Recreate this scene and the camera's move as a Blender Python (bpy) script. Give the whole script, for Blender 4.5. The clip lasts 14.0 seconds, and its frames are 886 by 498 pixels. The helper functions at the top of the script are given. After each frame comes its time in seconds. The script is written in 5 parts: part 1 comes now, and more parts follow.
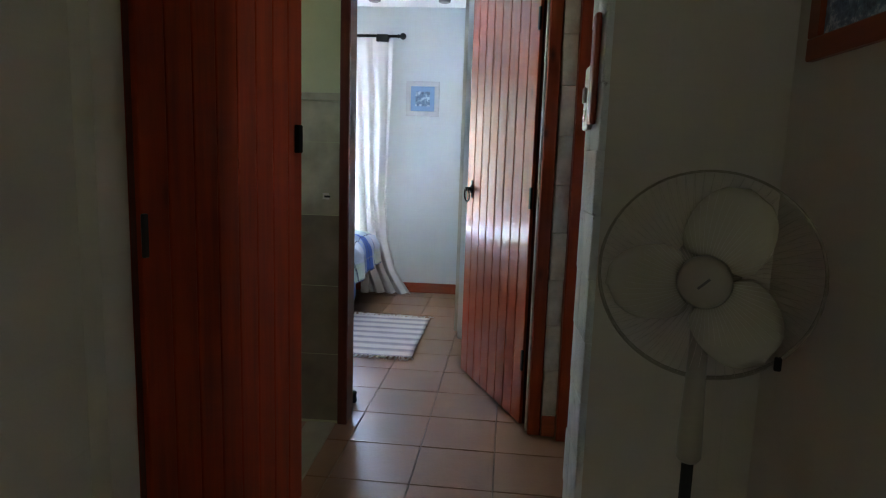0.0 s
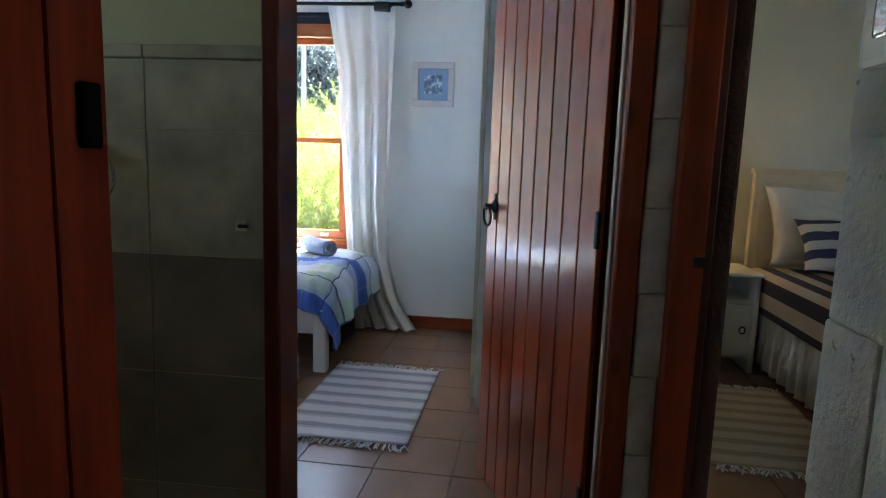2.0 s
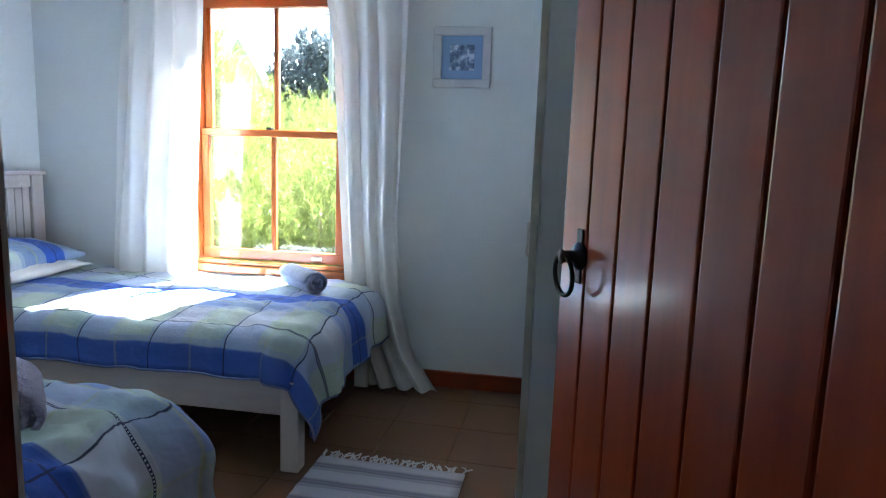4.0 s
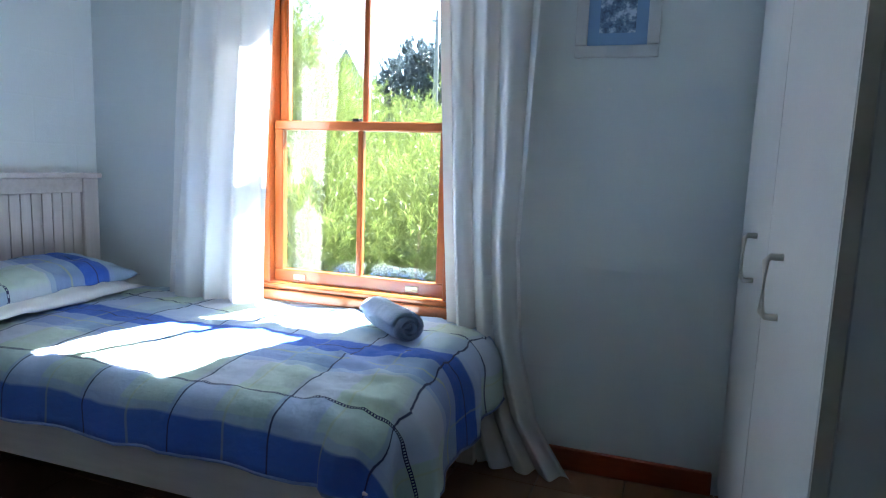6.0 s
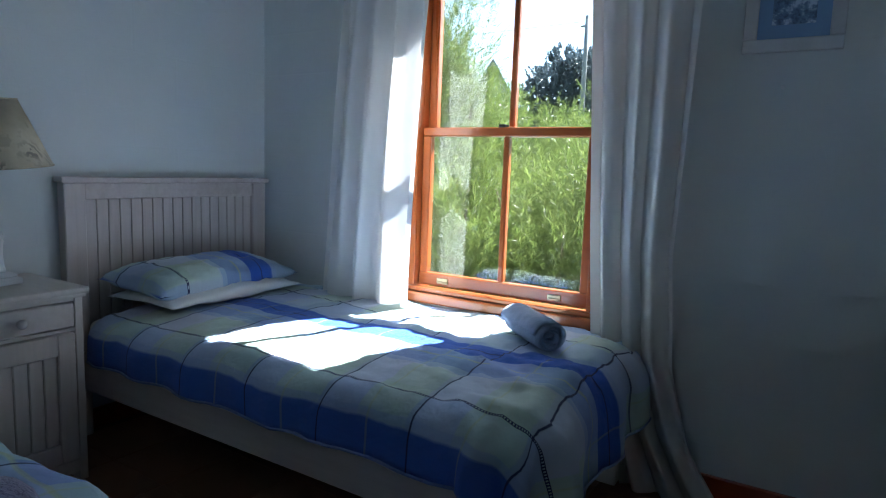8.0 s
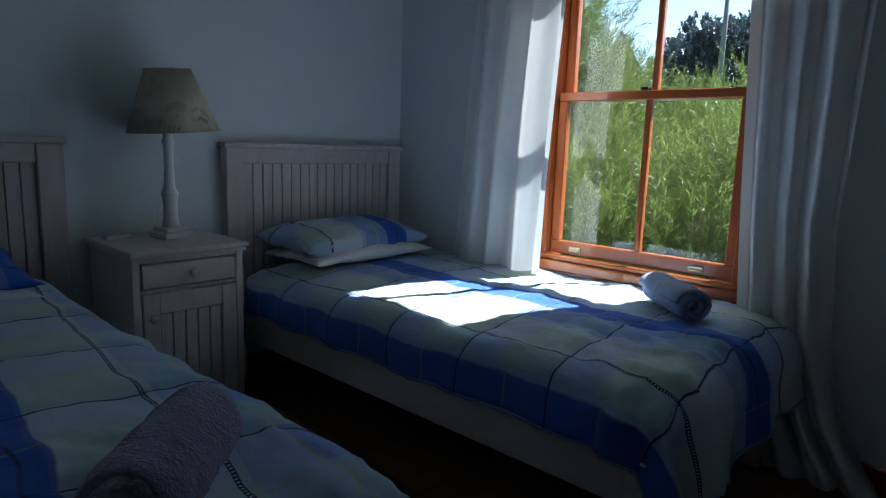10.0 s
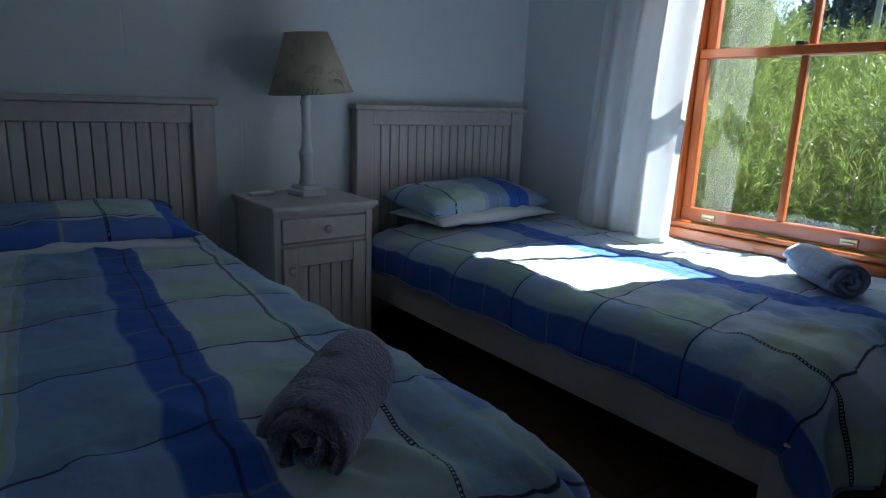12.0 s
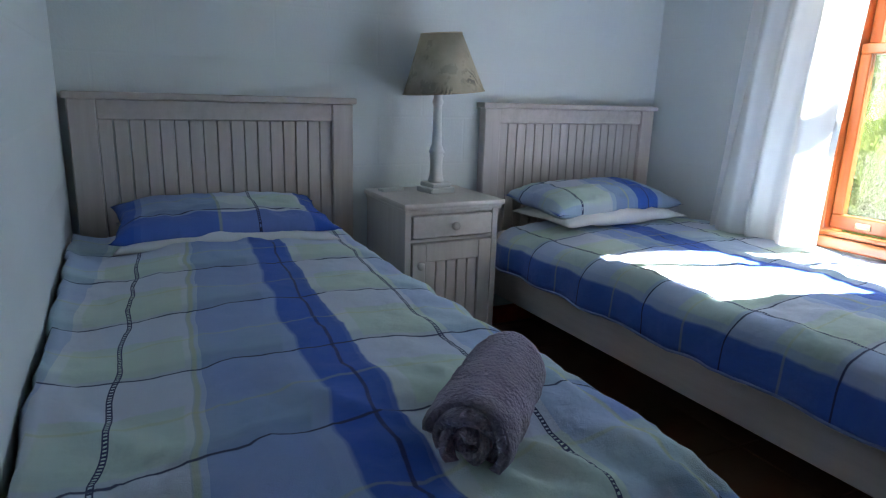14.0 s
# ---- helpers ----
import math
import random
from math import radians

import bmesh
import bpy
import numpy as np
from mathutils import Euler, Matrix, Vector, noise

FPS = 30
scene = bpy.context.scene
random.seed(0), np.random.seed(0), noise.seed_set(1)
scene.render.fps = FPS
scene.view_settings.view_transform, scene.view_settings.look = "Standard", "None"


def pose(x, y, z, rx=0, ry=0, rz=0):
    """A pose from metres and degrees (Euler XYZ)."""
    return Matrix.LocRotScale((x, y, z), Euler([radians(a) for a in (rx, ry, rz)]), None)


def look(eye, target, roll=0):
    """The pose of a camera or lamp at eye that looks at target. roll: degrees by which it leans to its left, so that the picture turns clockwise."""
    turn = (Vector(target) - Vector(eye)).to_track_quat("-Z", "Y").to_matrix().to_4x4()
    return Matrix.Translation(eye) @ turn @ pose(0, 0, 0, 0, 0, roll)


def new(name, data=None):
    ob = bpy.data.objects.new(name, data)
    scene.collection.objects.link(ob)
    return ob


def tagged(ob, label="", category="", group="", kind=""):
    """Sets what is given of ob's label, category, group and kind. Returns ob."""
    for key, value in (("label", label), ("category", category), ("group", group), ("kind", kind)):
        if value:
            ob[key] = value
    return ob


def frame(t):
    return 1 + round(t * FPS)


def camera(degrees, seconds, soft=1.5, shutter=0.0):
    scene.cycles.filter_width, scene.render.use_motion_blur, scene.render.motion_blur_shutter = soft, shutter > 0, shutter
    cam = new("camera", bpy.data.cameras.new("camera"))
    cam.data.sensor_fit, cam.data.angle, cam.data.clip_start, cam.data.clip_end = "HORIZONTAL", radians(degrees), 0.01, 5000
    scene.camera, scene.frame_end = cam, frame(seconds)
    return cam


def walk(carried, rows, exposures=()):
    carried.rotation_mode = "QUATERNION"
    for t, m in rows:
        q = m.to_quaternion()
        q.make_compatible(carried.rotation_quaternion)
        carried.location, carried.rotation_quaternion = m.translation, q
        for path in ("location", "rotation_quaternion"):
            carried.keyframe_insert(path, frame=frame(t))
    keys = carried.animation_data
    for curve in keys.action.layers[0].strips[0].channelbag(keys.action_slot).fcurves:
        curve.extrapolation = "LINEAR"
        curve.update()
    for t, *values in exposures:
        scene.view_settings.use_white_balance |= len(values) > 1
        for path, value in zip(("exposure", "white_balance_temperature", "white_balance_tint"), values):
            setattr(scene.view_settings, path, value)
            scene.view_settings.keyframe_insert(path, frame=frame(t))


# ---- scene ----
cam = camera(70.9, 14.0, soft=1.1)
PATH = [
    (0, (0.024, 0.464, 1.157), (-0.115, 2.437, 0.866), 1.9),
    (0.5, (0.016, 0.727, 1.179), (-0.148, 2.698, 0.884), 1.8),
    (1, (-0.019, 1.001, 1.187), (-0.2, 2.971, 0.888), 1.9),
    (1.5, (-0.021, 1.284, 1.163), (-0.216, 3.252, 0.869), 1.8),
    (2, (-0.006, 1.575, 1.158), (-0.22, 3.543, 0.869), 1.9),
    (2.5, (-0.036, 1.862, 1.149), (-0.271, 3.827, 0.862), 1.8),
    (3, (-0.066, 2.15, 1.152), (-0.322, 4.114, 0.87), 1.9),
    (3.2, (-0.06, 2.263, 1.152), (-0.325, 4.225, 0.868), 1.9),
    (5.3, (-0.338, 3.224, 1.114), (-0.811, 5.148, 0.84), 2.2),
    (5.5, (-0.362, 3.299, 1.098), (-0.871, 5.215, 0.832), 2.2),
    (6, (-0.395, 3.444, 1.105), (-1.022, 5.324, 0.84), 2.1),
    (6.5, (-0.404, 3.49, 1.107), (-1.147, 5.328, 0.846), 2.1),
    (7, (-0.405, 3.489, 1.101), (-1.257, 5.28, 0.847), 2.2),
    (7.5, (-0.404, 3.475, 1.099), (-1.355, 5.216, 0.844), 2.1),
    (8, (-0.411, 3.462, 1.094), (-1.447, 5.153, 0.839), 2.1),
    (10.3, (-0.452, 3.401, 1.034), (-1.813, 4.823, 0.679), 2.0),
    (10.5, (-0.454, 3.397, 1.035), (-1.836, 4.793, 0.664), 2.0),
    (11, (-0.463, 3.389, 1.027), (-1.899, 4.721, 0.624), 2.0),
    (11.5, (-0.475, 3.374, 1.021), (-1.963, 4.639, 0.59), 2.0),
    (12, (-0.489, 3.359, 1.024), (-2.027, 4.555, 0.571), 1.9),
    (12.5, (-0.5, 3.336, 1.028), (-2.086, 4.462, 0.562), 1.9),
    (13, (-0.505, 3.32, 1.03), (-2.138, 4.372, 0.555), 1.9),
    (13.5, (-0.508, 3.304, 1.036), (-2.184, 4.283, 0.557), 1.8),
    (14, (-0.519, 3.29, 1.039), (-2.234, 4.2, 0.559), 1.8),
]
# the clip's camera darkens and cools as it turns to the window and brightens again toward the shaded bed
EXPOSURES = [
    (0, 5.90, 6500, 10), (0.5, 5.70, 6500, 10), (1.0, 5.50, 6500, 10), (1.5, 5.30, 6450, 10), (2.2, 5.05, 6400, 9), (3.2, 4.85, 6300, 8),
    (5.3, 4.30, 5900, 5), (6.5, 3.90, 5800, 4), (7.5, 3.30, 5750, 4), (8.2, 2.80, 5700, 3), (10.3, 1.92, 5600, 2), (11.0, 1.88, 5600, 2),
    (12.0, 2.42, 5700, 3), (12.8, 3.05, 5900, 4), (14.0, 3.85, 6200, 7),
]
walk(cam, [(t, look(eye, target, roll)) for t, eye, target, roll in PATH], EXPOSURES)

# ---- daylight ----
SUN_WAY = Vector((0.40, 1.0, 1.30)).normalized()
world = bpy.data.worlds.new("sky")
scene.world = world
world.use_nodes = True
wn = world.node_tree
wn.nodes.clear()
sky = wn.nodes.new("ShaderNodeTexSky")
sky.sky_type = "NISHITA"
sky.sun_disc = False
sky.sun_elevation = math.asin(SUN_WAY.z)
sky.sun_rotation = math.atan2(SUN_WAY.x, SUN_WAY.y)
bg = wn.nodes.new("ShaderNodeBackground")
bg.inputs[1].default_value = 0.07
wout = wn.nodes.new("ShaderNodeOutputWorld")
wn.links.new(sky.outputs[0], bg.inputs[0])
wn.links.new(bg.outputs[0], wout.inputs[0])
sun = new("sun", bpy.data.lights.new("sun", "SUN"))
sun.data.energy, sun.data.angle, sun.data.color = 5.0, radians(0.6), (1.0, 0.97, 0.92)
sun.matrix_world = look((0, 0, 0), -SUN_WAY)


def window_light(name, where, toward, w, h, power, color=(0.82, 0.9, 1.0)):
    """Area lamp at a wall opening, seen or assumed, standing for its skylight."""
    ob = new(name, bpy.data.lights.new(name, "AREA"))
    ob.data.shape, ob.data.size, ob.data.size_y = "RECTANGLE", w, h
    ob.data.energy, ob.data.color = power, color
    ob.matrix_world = look(where, toward)
    return ob


window_light("sky_light_bedroom", (-1.53, 5.90, 1.3), (-2.6, 4.5, 0.8), 0.74, 1.25, 0.26, (0.66, 0.87, 1.0))
# Added lamps at unseen openings to fill bathroom, hall and second bedroom.
window_light("sky_light_bathroom", (-2.28, 2.3, 1.75), (-1.0, 2.6, 1.0), 0.5, 0.5, 0.042, (0.95, 1.0, 0.88))
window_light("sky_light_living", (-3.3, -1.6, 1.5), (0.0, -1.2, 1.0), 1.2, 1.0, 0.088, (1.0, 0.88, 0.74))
window_light("sky_light_guest", (3.35, 2.6, 1.5), (1.2, 4.4, 0.7), 0.48, 0.68, 0.002)


# ---- materials ----
def nodes_of(name):
    m = bpy.data.materials.new(name)
    m.use_nodes = True
    t = m.node_tree
    t.nodes.clear()
    out = t.nodes.new("ShaderNodeOutputMaterial")
    return m, t, out


def node(t, kind, **inputs):
    n = t.nodes.new(kind)
    for k, v in inputs.items():
        n.inputs[k.replace("_", " ")].default_value = v
    return n


def mixc(t, fac, a, b, blend="MIX"):
    n = t.nodes.new("ShaderNodeMix")
    n.data_type, n.blend_type = "RGBA", blend
    for sock, v in ((n.inputs[0], fac), (n.inputs[6], a), (n.inputs[7], b)):
        if isinstance(v, bpy.types.NodeSocket):
            t.links.new(v, sock)
        elif isinstance(v, (int, float)):
            sock.default_value = v
        else:
            sock.default_value = (*v, 1)
    return n.outputs[2]


def maths(t, op, a, b=0.0):
    n = t.nodes.new("ShaderNodeMath")
    n.operation = op
    for sock, v in ((n.inputs[0], a), (n.inputs[1], b)):
        if isinstance(v, bpy.types.NodeSocket):
            t.links.new(v, sock)
        else:
            sock.default_value = v
    return n.outputs[0]


def ramp(t, fac, stops, step=False):
    n = t.nodes.new("ShaderNodeValToRGB")
    r = n.color_ramp
    r.interpolation = "CONSTANT" if step else "LINEAR"
    while len(r.elements) < len(stops):
        r.elements.new(0.5)
    for e, (p, c) in zip(r.elements, stops):
        e.position = p
        e.color = (*c, 1) if len(c) == 3 else c
    t.links.new(fac, n.inputs[0])
    return n.outputs[0]


def coords(t, stretch=(1, 1, 1), kind="Object"):
    tc = t.nodes.new("ShaderNodeTexCoord")
    mp = node(t, "ShaderNodeMapping", Scale=stretch)
    t.links.new(tc.outputs[kind], mp.inputs[0])
    return mp.outputs[0]


def noise_of(t, vec, scale, detail=4.0, rough=0.55):
    n = node(t, "ShaderNodeTexNoise", Scale=scale, Detail=detail, Roughness=rough)
    t.links.new(vec, n.inputs["Vector"])
    return n.outputs[0]


def bump_of(t, height, strength, dist=0.01, normal=None):
    n = node(t, "ShaderNodeBump", Strength=strength, Distance=dist)
    t.links.new(height, n.inputs["Height"])
    if normal:
        t.links.new(normal, n.inputs["Normal"])
    return n.outputs[0]


def finish(t, out, color, rough, metal=0.0, normal=None, coat=0.0, spec=0.5, **more):
    p = node(t, "ShaderNodeBsdfPrincipled", Metallic=metal, **more)
    p.inputs["Coat Weight"].default_value = coat
    p.inputs["Specular IOR Level"].default_value = spec
    for sock, v in ((p.inputs["Base Color"], color), (p.inputs["Roughness"], rough)):
        if isinstance(v, bpy.types.NodeSocket):
            t.links.new(v, sock)
        elif isinstance(v, (int, float)):
            sock.default_value = v
        else:
            sock.default_value = (*v, 1)
    if normal:
        t.links.new(normal, p.inputs["Normal"])
    t.links.new(p.outputs[0], out.inputs[0])
    return p


def shade(c, k):
    return tuple(min(1, x * k) for x in c)


def plain(name, color, rough=0.6, metal=0.0, var=0.12, scale=6, grain=90, bump=0.15, coat=0.0, spec=0.5, dist=0.003):
    """Surface of one stuff with stains at one scale and grain at another."""
    m, t, out = nodes_of(name)
    v = coords(t)
    big, small = noise_of(t, v, scale), noise_of(t, v, grain, 3)
    c = ramp(t, big, [(0.3, shade(color, 1 - var)), (0.7, shade(color, 1 + var * 0.6))])
    c = mixc(t, maths(t, "MULTIPLY", small, var), c, shade(color, 0.55))
    r = maths(t, "ADD", maths(t, "MULTIPLY", big, 0.2), rough - 0.1)
    finish(t, out, c, r, metal, bump_of(t, small, bump, dist), coat, spec)
    return m


def painted_wall(name, color, block=(0.39, 0.19), joint=0.30):
    """White paint over blockwork: the courses show faintly through it."""
    m, t, out = nodes_of(name)
    tc = t.nodes.new("ShaderNodeNewGeometry")
    sep = t.nodes.new("ShaderNodeSeparateXYZ")
    t.links.new(tc.outputs["Position"], sep.inputs[0])
    comb = t.nodes.new("ShaderNodeCombineXYZ")
    t.links.new(maths(t, "ADD", sep.outputs[0], sep.outputs[1]), comb.inputs[0])
    t.links.new(sep.outputs[2], comb.inputs[1])
    br = node(t, "ShaderNodeTexBrick", Scale=1.0, Mortar_Size=0.006, Mortar_Smooth=0.7)
    br.inputs["Brick Width"].default_value = block[0]
    br.inputs["Row Height"].default_value = block[1]
    t.links.new(comb.outputs[0], br.inputs["Vector"])
    pos = tc.outputs["Position"]
    big, mid, small = noise_of(t, pos, 1.6), noise_of(t, pos, 14), noise_of(t, pos, 130, 3)
    c = ramp(t, big, [(0.3, shade(color, 0.93)), (0.7, color)])
    c = mixc(t, maths(t, "MULTIPLY", small, 0.12), c, shade(color, 0.8))
    fade = maths(t, "MULTIPLY", br.outputs["Fac"], maths(t, "MULTIPLY", noise_of(t, pos, 2.3), -joint))
    h = maths(t, "ADD", maths(t, "ADD", fade, maths(t, "MULTIPLY", mid, 0.5)), maths(t, "MULTIPLY", small, 0.25))
    finish(t, out, c, 0.55, 0, bump_of(t, h, 0.35, 0.008))
    return m


def wood(name, light, dark, rough=0.3, along="z", coat=0.3, grain=22, knots=True, spec=0.5, relief=0.14):
    """Varnished or painted board with its grain along one axis."""
    m, t, out = nodes_of(name)
    k = {"x": (0.12, 1, 1), "y": (1, 0.12, 1), "z": (1, 1, 0.07)}[along]
    info = t.nodes.new("ShaderNodeObjectInfo")
    tc = t.nodes.new("ShaderNodeTexCoord")
    add = t.nodes.new("ShaderNodeVectorMath")
    add.operation = "ADD"
    off = t.nodes.new("ShaderNodeCombineXYZ")
    for i in range(3):
        t.links.new(maths(t, "MULTIPLY", info.outputs["Random"], 17.0 + 5 * i), off.inputs[i])
    t.links.new(tc.outputs["Object"], add.inputs[0])
    t.links.new(off.outputs[0], add.inputs[1])
    mp = node(t, "ShaderNodeMapping", Scale=k)
    t.links.new(add.outputs[0], mp.inputs[0])
    g, big = noise_of(t, mp.outputs[0], grain, 6, 0.65), noise_of(t, add.outputs[0], 2.2)
    c = ramp(t, g, [(0.3, dark), (0.65, light)])
    c = mixc(t, maths(t, "MULTIPLY", big, 0.45), c, shade(dark, 0.8))
    c = mixc(t, maths(t, "MULTIPLY", info.outputs["Random"], 0.3), c, dark)
    if knots:
        vo = node(t, "ShaderNodeTexVoronoi", Scale=5.0)
        mk = node(t, "ShaderNodeMapping", Scale=(1, 1, 0.45) if along == "z" else (0.45, 1, 1))
        t.links.new(add.outputs[0], mk.inputs[0])
        t.links.new(mk.outputs[0], vo.inputs["Vector"])
        kn = ramp(t, vo.outputs["Distance"], [(0.0, (1, 1, 1)), (0.09, (0, 0, 0))])
        c = mixc(t, kn, c, shade(dark, 0.35))
    fine = noise_of(t, mp.outputs[0], 160, 3)
    r = maths(t, "ADD", maths(t, "MULTIPLY", g, 0.2), rough - 0.08)
    finish(t, out, c, r, 0, bump_of(t, maths(t, "ADD", g, maths(t, "MULTIPLY", fine, 0.4)), relief, 0.002), coat, spec).inputs["Coat Roughness"].default_value = 0.14
    return m


def cloth(name, color, var=0.1, weave=900, rough=0.9, bump=0.3, folds=9, through_light=0.0):
    m, t, out = nodes_of(name)
    v = coords(t)
    big, small = noise_of(t, v, folds, 3), noise_of(t, v, weave, 2)
    c = ramp(t, big, [(0.3, shade(color, 1 - var)), (0.7, color)])
    c = mixc(t, maths(t, "MULTIPLY", small, 0.25), c, shade(color, 0.7))
    nrm = bump_of(t, small, bump, 0.002 if bump < 0.9 else 0.007)
    p = finish(t, out, c, rough, 0, nrm, spec=0.2)
    p.inputs["Sheen Weight"].default_value = 0.2
    if through_light:
        tr = t.nodes.new("ShaderNodeBsdfTranslucent")
        t.links.new(c, tr.inputs[0])
        mx = node(t, "ShaderNodeMixShader", Fac=through_light)
        t.links.new(p.outputs[0], mx.inputs[1])
        t.links.new(tr.outputs[0], mx.inputs[2])
        t.links.new(mx.outputs[0], out.inputs[0])
    return m


def line_mask(t, x, at, half, soft=0.004):
    """1 where x is within half of at."""
    d = maths(t, "ABSOLUTE", maths(t, "SUBTRACT", x, at))
    n = t.nodes.new("ShaderNodeMapRange")
    t.links.new(d, n.inputs[0])
    n.inputs[1].default_value, n.inputs[2].default_value = half, half + soft
    n.inputs[3].default_value, n.inputs[4].default_value = 1.0, 0.0
    return n.outputs[0]


def plaid(name, strips, solid, ladders, yellows, navys, green_at, pitch=0.289, bands=()):
    """Blue, green and white checked cotton; the cloth's own coordinates are in metres."""
    m, t, out = nodes_of(name)
    uv = t.nodes.new("ShaderNodeUVMap")
    uv.uv_map = "cloth"
    sep = t.nodes.new("ShaderNodeSeparateXYZ")
    t.links.new(uv.outputs[0], sep.inputs[0])
    wob = maths(t, "MULTIPLY", maths(t, "SUBTRACT", noise_of(t, uv.outputs[0], 4, 0), 0.5), 0.006)
    u, v = maths(t, "ADD", sep.outputs[0], wob), maths(t, "ADD", sep.outputs[1], maths(t, "MULTIPLY", wob, 0.5))
    vs = maths(t, "DIVIDE", maths(t, "ADD", v, 0.5), 1.6)
    cv = ramp(t, vs, [((p + 0.5) / 1.6, INK[c]) for p, c in strips], True)
    fr = maths(t, "FRACT", maths(t, "DIVIDE", u, pitch))
    cu = ramp(t, fr, [(0.0, (0.80, 0.84, 0.95)), (0.42, (0.80, 0.84, 0.95)), (0.50, (0.95, 1.0, 0.95)), (0.78, (0.88, 0.97, 0.86)), (0.86, (0.62, 0.72, 0.72)), (1.0, (0.58, 0.66, 0.74))])
    c = mixc(t, 0.8, cv, cu, "MULTIPLY")
    for at in green_at:
        g = maths(t, "MULTIPLY", line_mask(t, v, at, 0.085), line_mask(t, fr, 0.66, 0.26, 0.02))
        c = mixc(t, maths(t, "MULTIPLY", g, 0.55), c, INK["green"])
    for at, half in solid:
        c = mixc(t, maths(t, "MULTIPLY", line_mask(t, v, at, half), 0.9), c, INK["royal"])
        c = mixc(t, maths(t, "MULTIPLY", line_mask(t, v, at + half + 0.012, 0.012), 0.5), c, INK["lav"])
    for at, half in bands:
        c = mixc(t, maths(t, "MULTIPLY", line_mask(t, u, at, half), 0.8), c, INK["royal"])
    c = mixc(t, maths(t, "MULTIPLY", line_mask(t, fr, 0.5, 0.006, 0.01), 0.3), c, INK["yellow"])
    for at in yellows:
        c = mixc(t, maths(t, "MULTIPLY", line_mask(t, v, at, 0.0025), 0.45), c, INK["yellow"])
    c = mixc(t, maths(t, "MULTIPLY", line_mask(t, fr, 0.985, 0.006, 0.006), 0.95), c, INK["navy"])
    for at in navys:
        c = mixc(t, maths(t, "MULTIPLY", line_mask(t, v, at, 0.002, 0.002), 0.8), c, INK["navy"])
    rung = maths(t, "GREATER_THAN", maths(t, "FRACT", maths(t, "DIVIDE", u, 0.008)), 0.45)
    for at in ladders:
        rails = maths(t, "MAXIMUM", line_mask(t, v, at - 0.0034, 0.0006, 0.0008), line_mask(t, v, at + 0.0034, 0.0006, 0.0008))
        inner = maths(t, "MULTIPLY", line_mask(t, v, at, 0.0034, 0.0008), rung)
        c = mixc(t, maths(t, "MAXIMUM", rails, inner), c, INK["navy"])
    small = noise_of(t, uv.outputs[0], 700, 2)
    c = mixc(t, maths(t, "MULTIPLY", small, 0.15), c, (0.3, 0.33, 0.42))
    h = maths(t, "ADD", maths(t, "MULTIPLY", noise_of(t, uv.outputs[0], 20, 5), 0.8), maths(t, "MULTIPLY", small, 0.12))
    nrm = bump_of(t, h, 0.7, 0.016)
    p = finish(t, out, c, 0.85, 0, nrm, spec=0.2)
    p.inputs["Sheen Weight"].default_value = 0.1
    return m


INK = {"white": (0.66, 0.70, 0.76), "pale": (0.47, 0.57, 0.73), "lav": (0.31, 0.41, 0.67), "green": (0.48, 0.62, 0.50),
       "royal": (0.026, 0.108, 0.52), "navy": (0.012, 0.018, 0.09), "yellow": (0.50, 0.52, 0.16)}

WALL = painted_wall("white_painted_blocks", (0.69, 0.727, 0.742))
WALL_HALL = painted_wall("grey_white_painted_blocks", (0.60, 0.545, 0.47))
BRICK_PAINT, bt, bo = nodes_of("chipped_white_paint_on_brick")
bv = bt.nodes.new("ShaderNodeNewGeometry").outputs["Position"]
b_big, b_mid, b_small = noise_of(bt, bv, 9), noise_of(bt, bv, 34, 5, 0.7), noise_of(bt, bv, 110, 3)
b_col = ramp(bt, b_big, [(0.3, (0.56, 0.60, 0.60)), (0.7, (0.78, 0.80, 0.79))])
b_col = mixc(bt, ramp(bt, b_mid, [(0.63, (0, 0, 0)), (0.70, (0.8, 0.8, 0.8))]), b_col, (0.17, 0.15, 0.14))
finish(bt, bo, b_col, 0.7, 0, bump_of(bt, maths(bt, "ADD", b_mid, maths(bt, "MULTIPLY", b_small, 0.5)), 0.6, 0.008))
REVEAL = plain("brown_primed_brick", (0.075, 0.026, 0.014), 0.8, 0, 0.3, 12, 70, 0.6, dist=0.01)
CEIL = plain("white_ceiling_paint", (0.68, 0.69, 0.69), 0.8, 0, 0.05, 2, 80, 0.1)
RED_WOOD = wood("red_varnished_pine", (0.42, 0.060, 0.010), (0.24, 0.028, 0.005), 0.34, "z", 0.3, spec=0.35, relief=0.05)
# Red pine darkened for door jambs, carrying the shade that falls on them.
FRAME_RED = wood("darkened_red_varnished_frame", (0.31, 0.042, 0.007), (0.16, 0.020, 0.004), 0.4, "z", 0.1, spec=0.25)
RED_WOOD_X = wood("red_varnished_pine_across", (0.42, 0.072, 0.014), (0.22, 0.030, 0.007), 0.3, "x", 0.3)
# The same pine with the hall's low light mixed into its colour.
DIM_RED = wood("dimmed_red_pine", (0.35, 0.036, 0.0045), (0.17, 0.015, 0.0025), 0.55, "z", 0.0, spec=0.2)
DARK_JAMB = wood("dark_red_varnished_jamb", (0.12, 0.020, 0.008), (0.055, 0.009, 0.004), 0.4, "z", 0.1, spec=0.25)
SASH = wood("orange_varnished_sash", (0.46, 0.13, 0.03), (0.30, 0.07, 0.016), 0.28, "z", 0.5, knots=False)
SASH_X = wood("orange_varnished_sash_across", (0.46, 0.13, 0.03), (0.30, 0.07, 0.016), 0.28, "x", 0.5, knots=False)
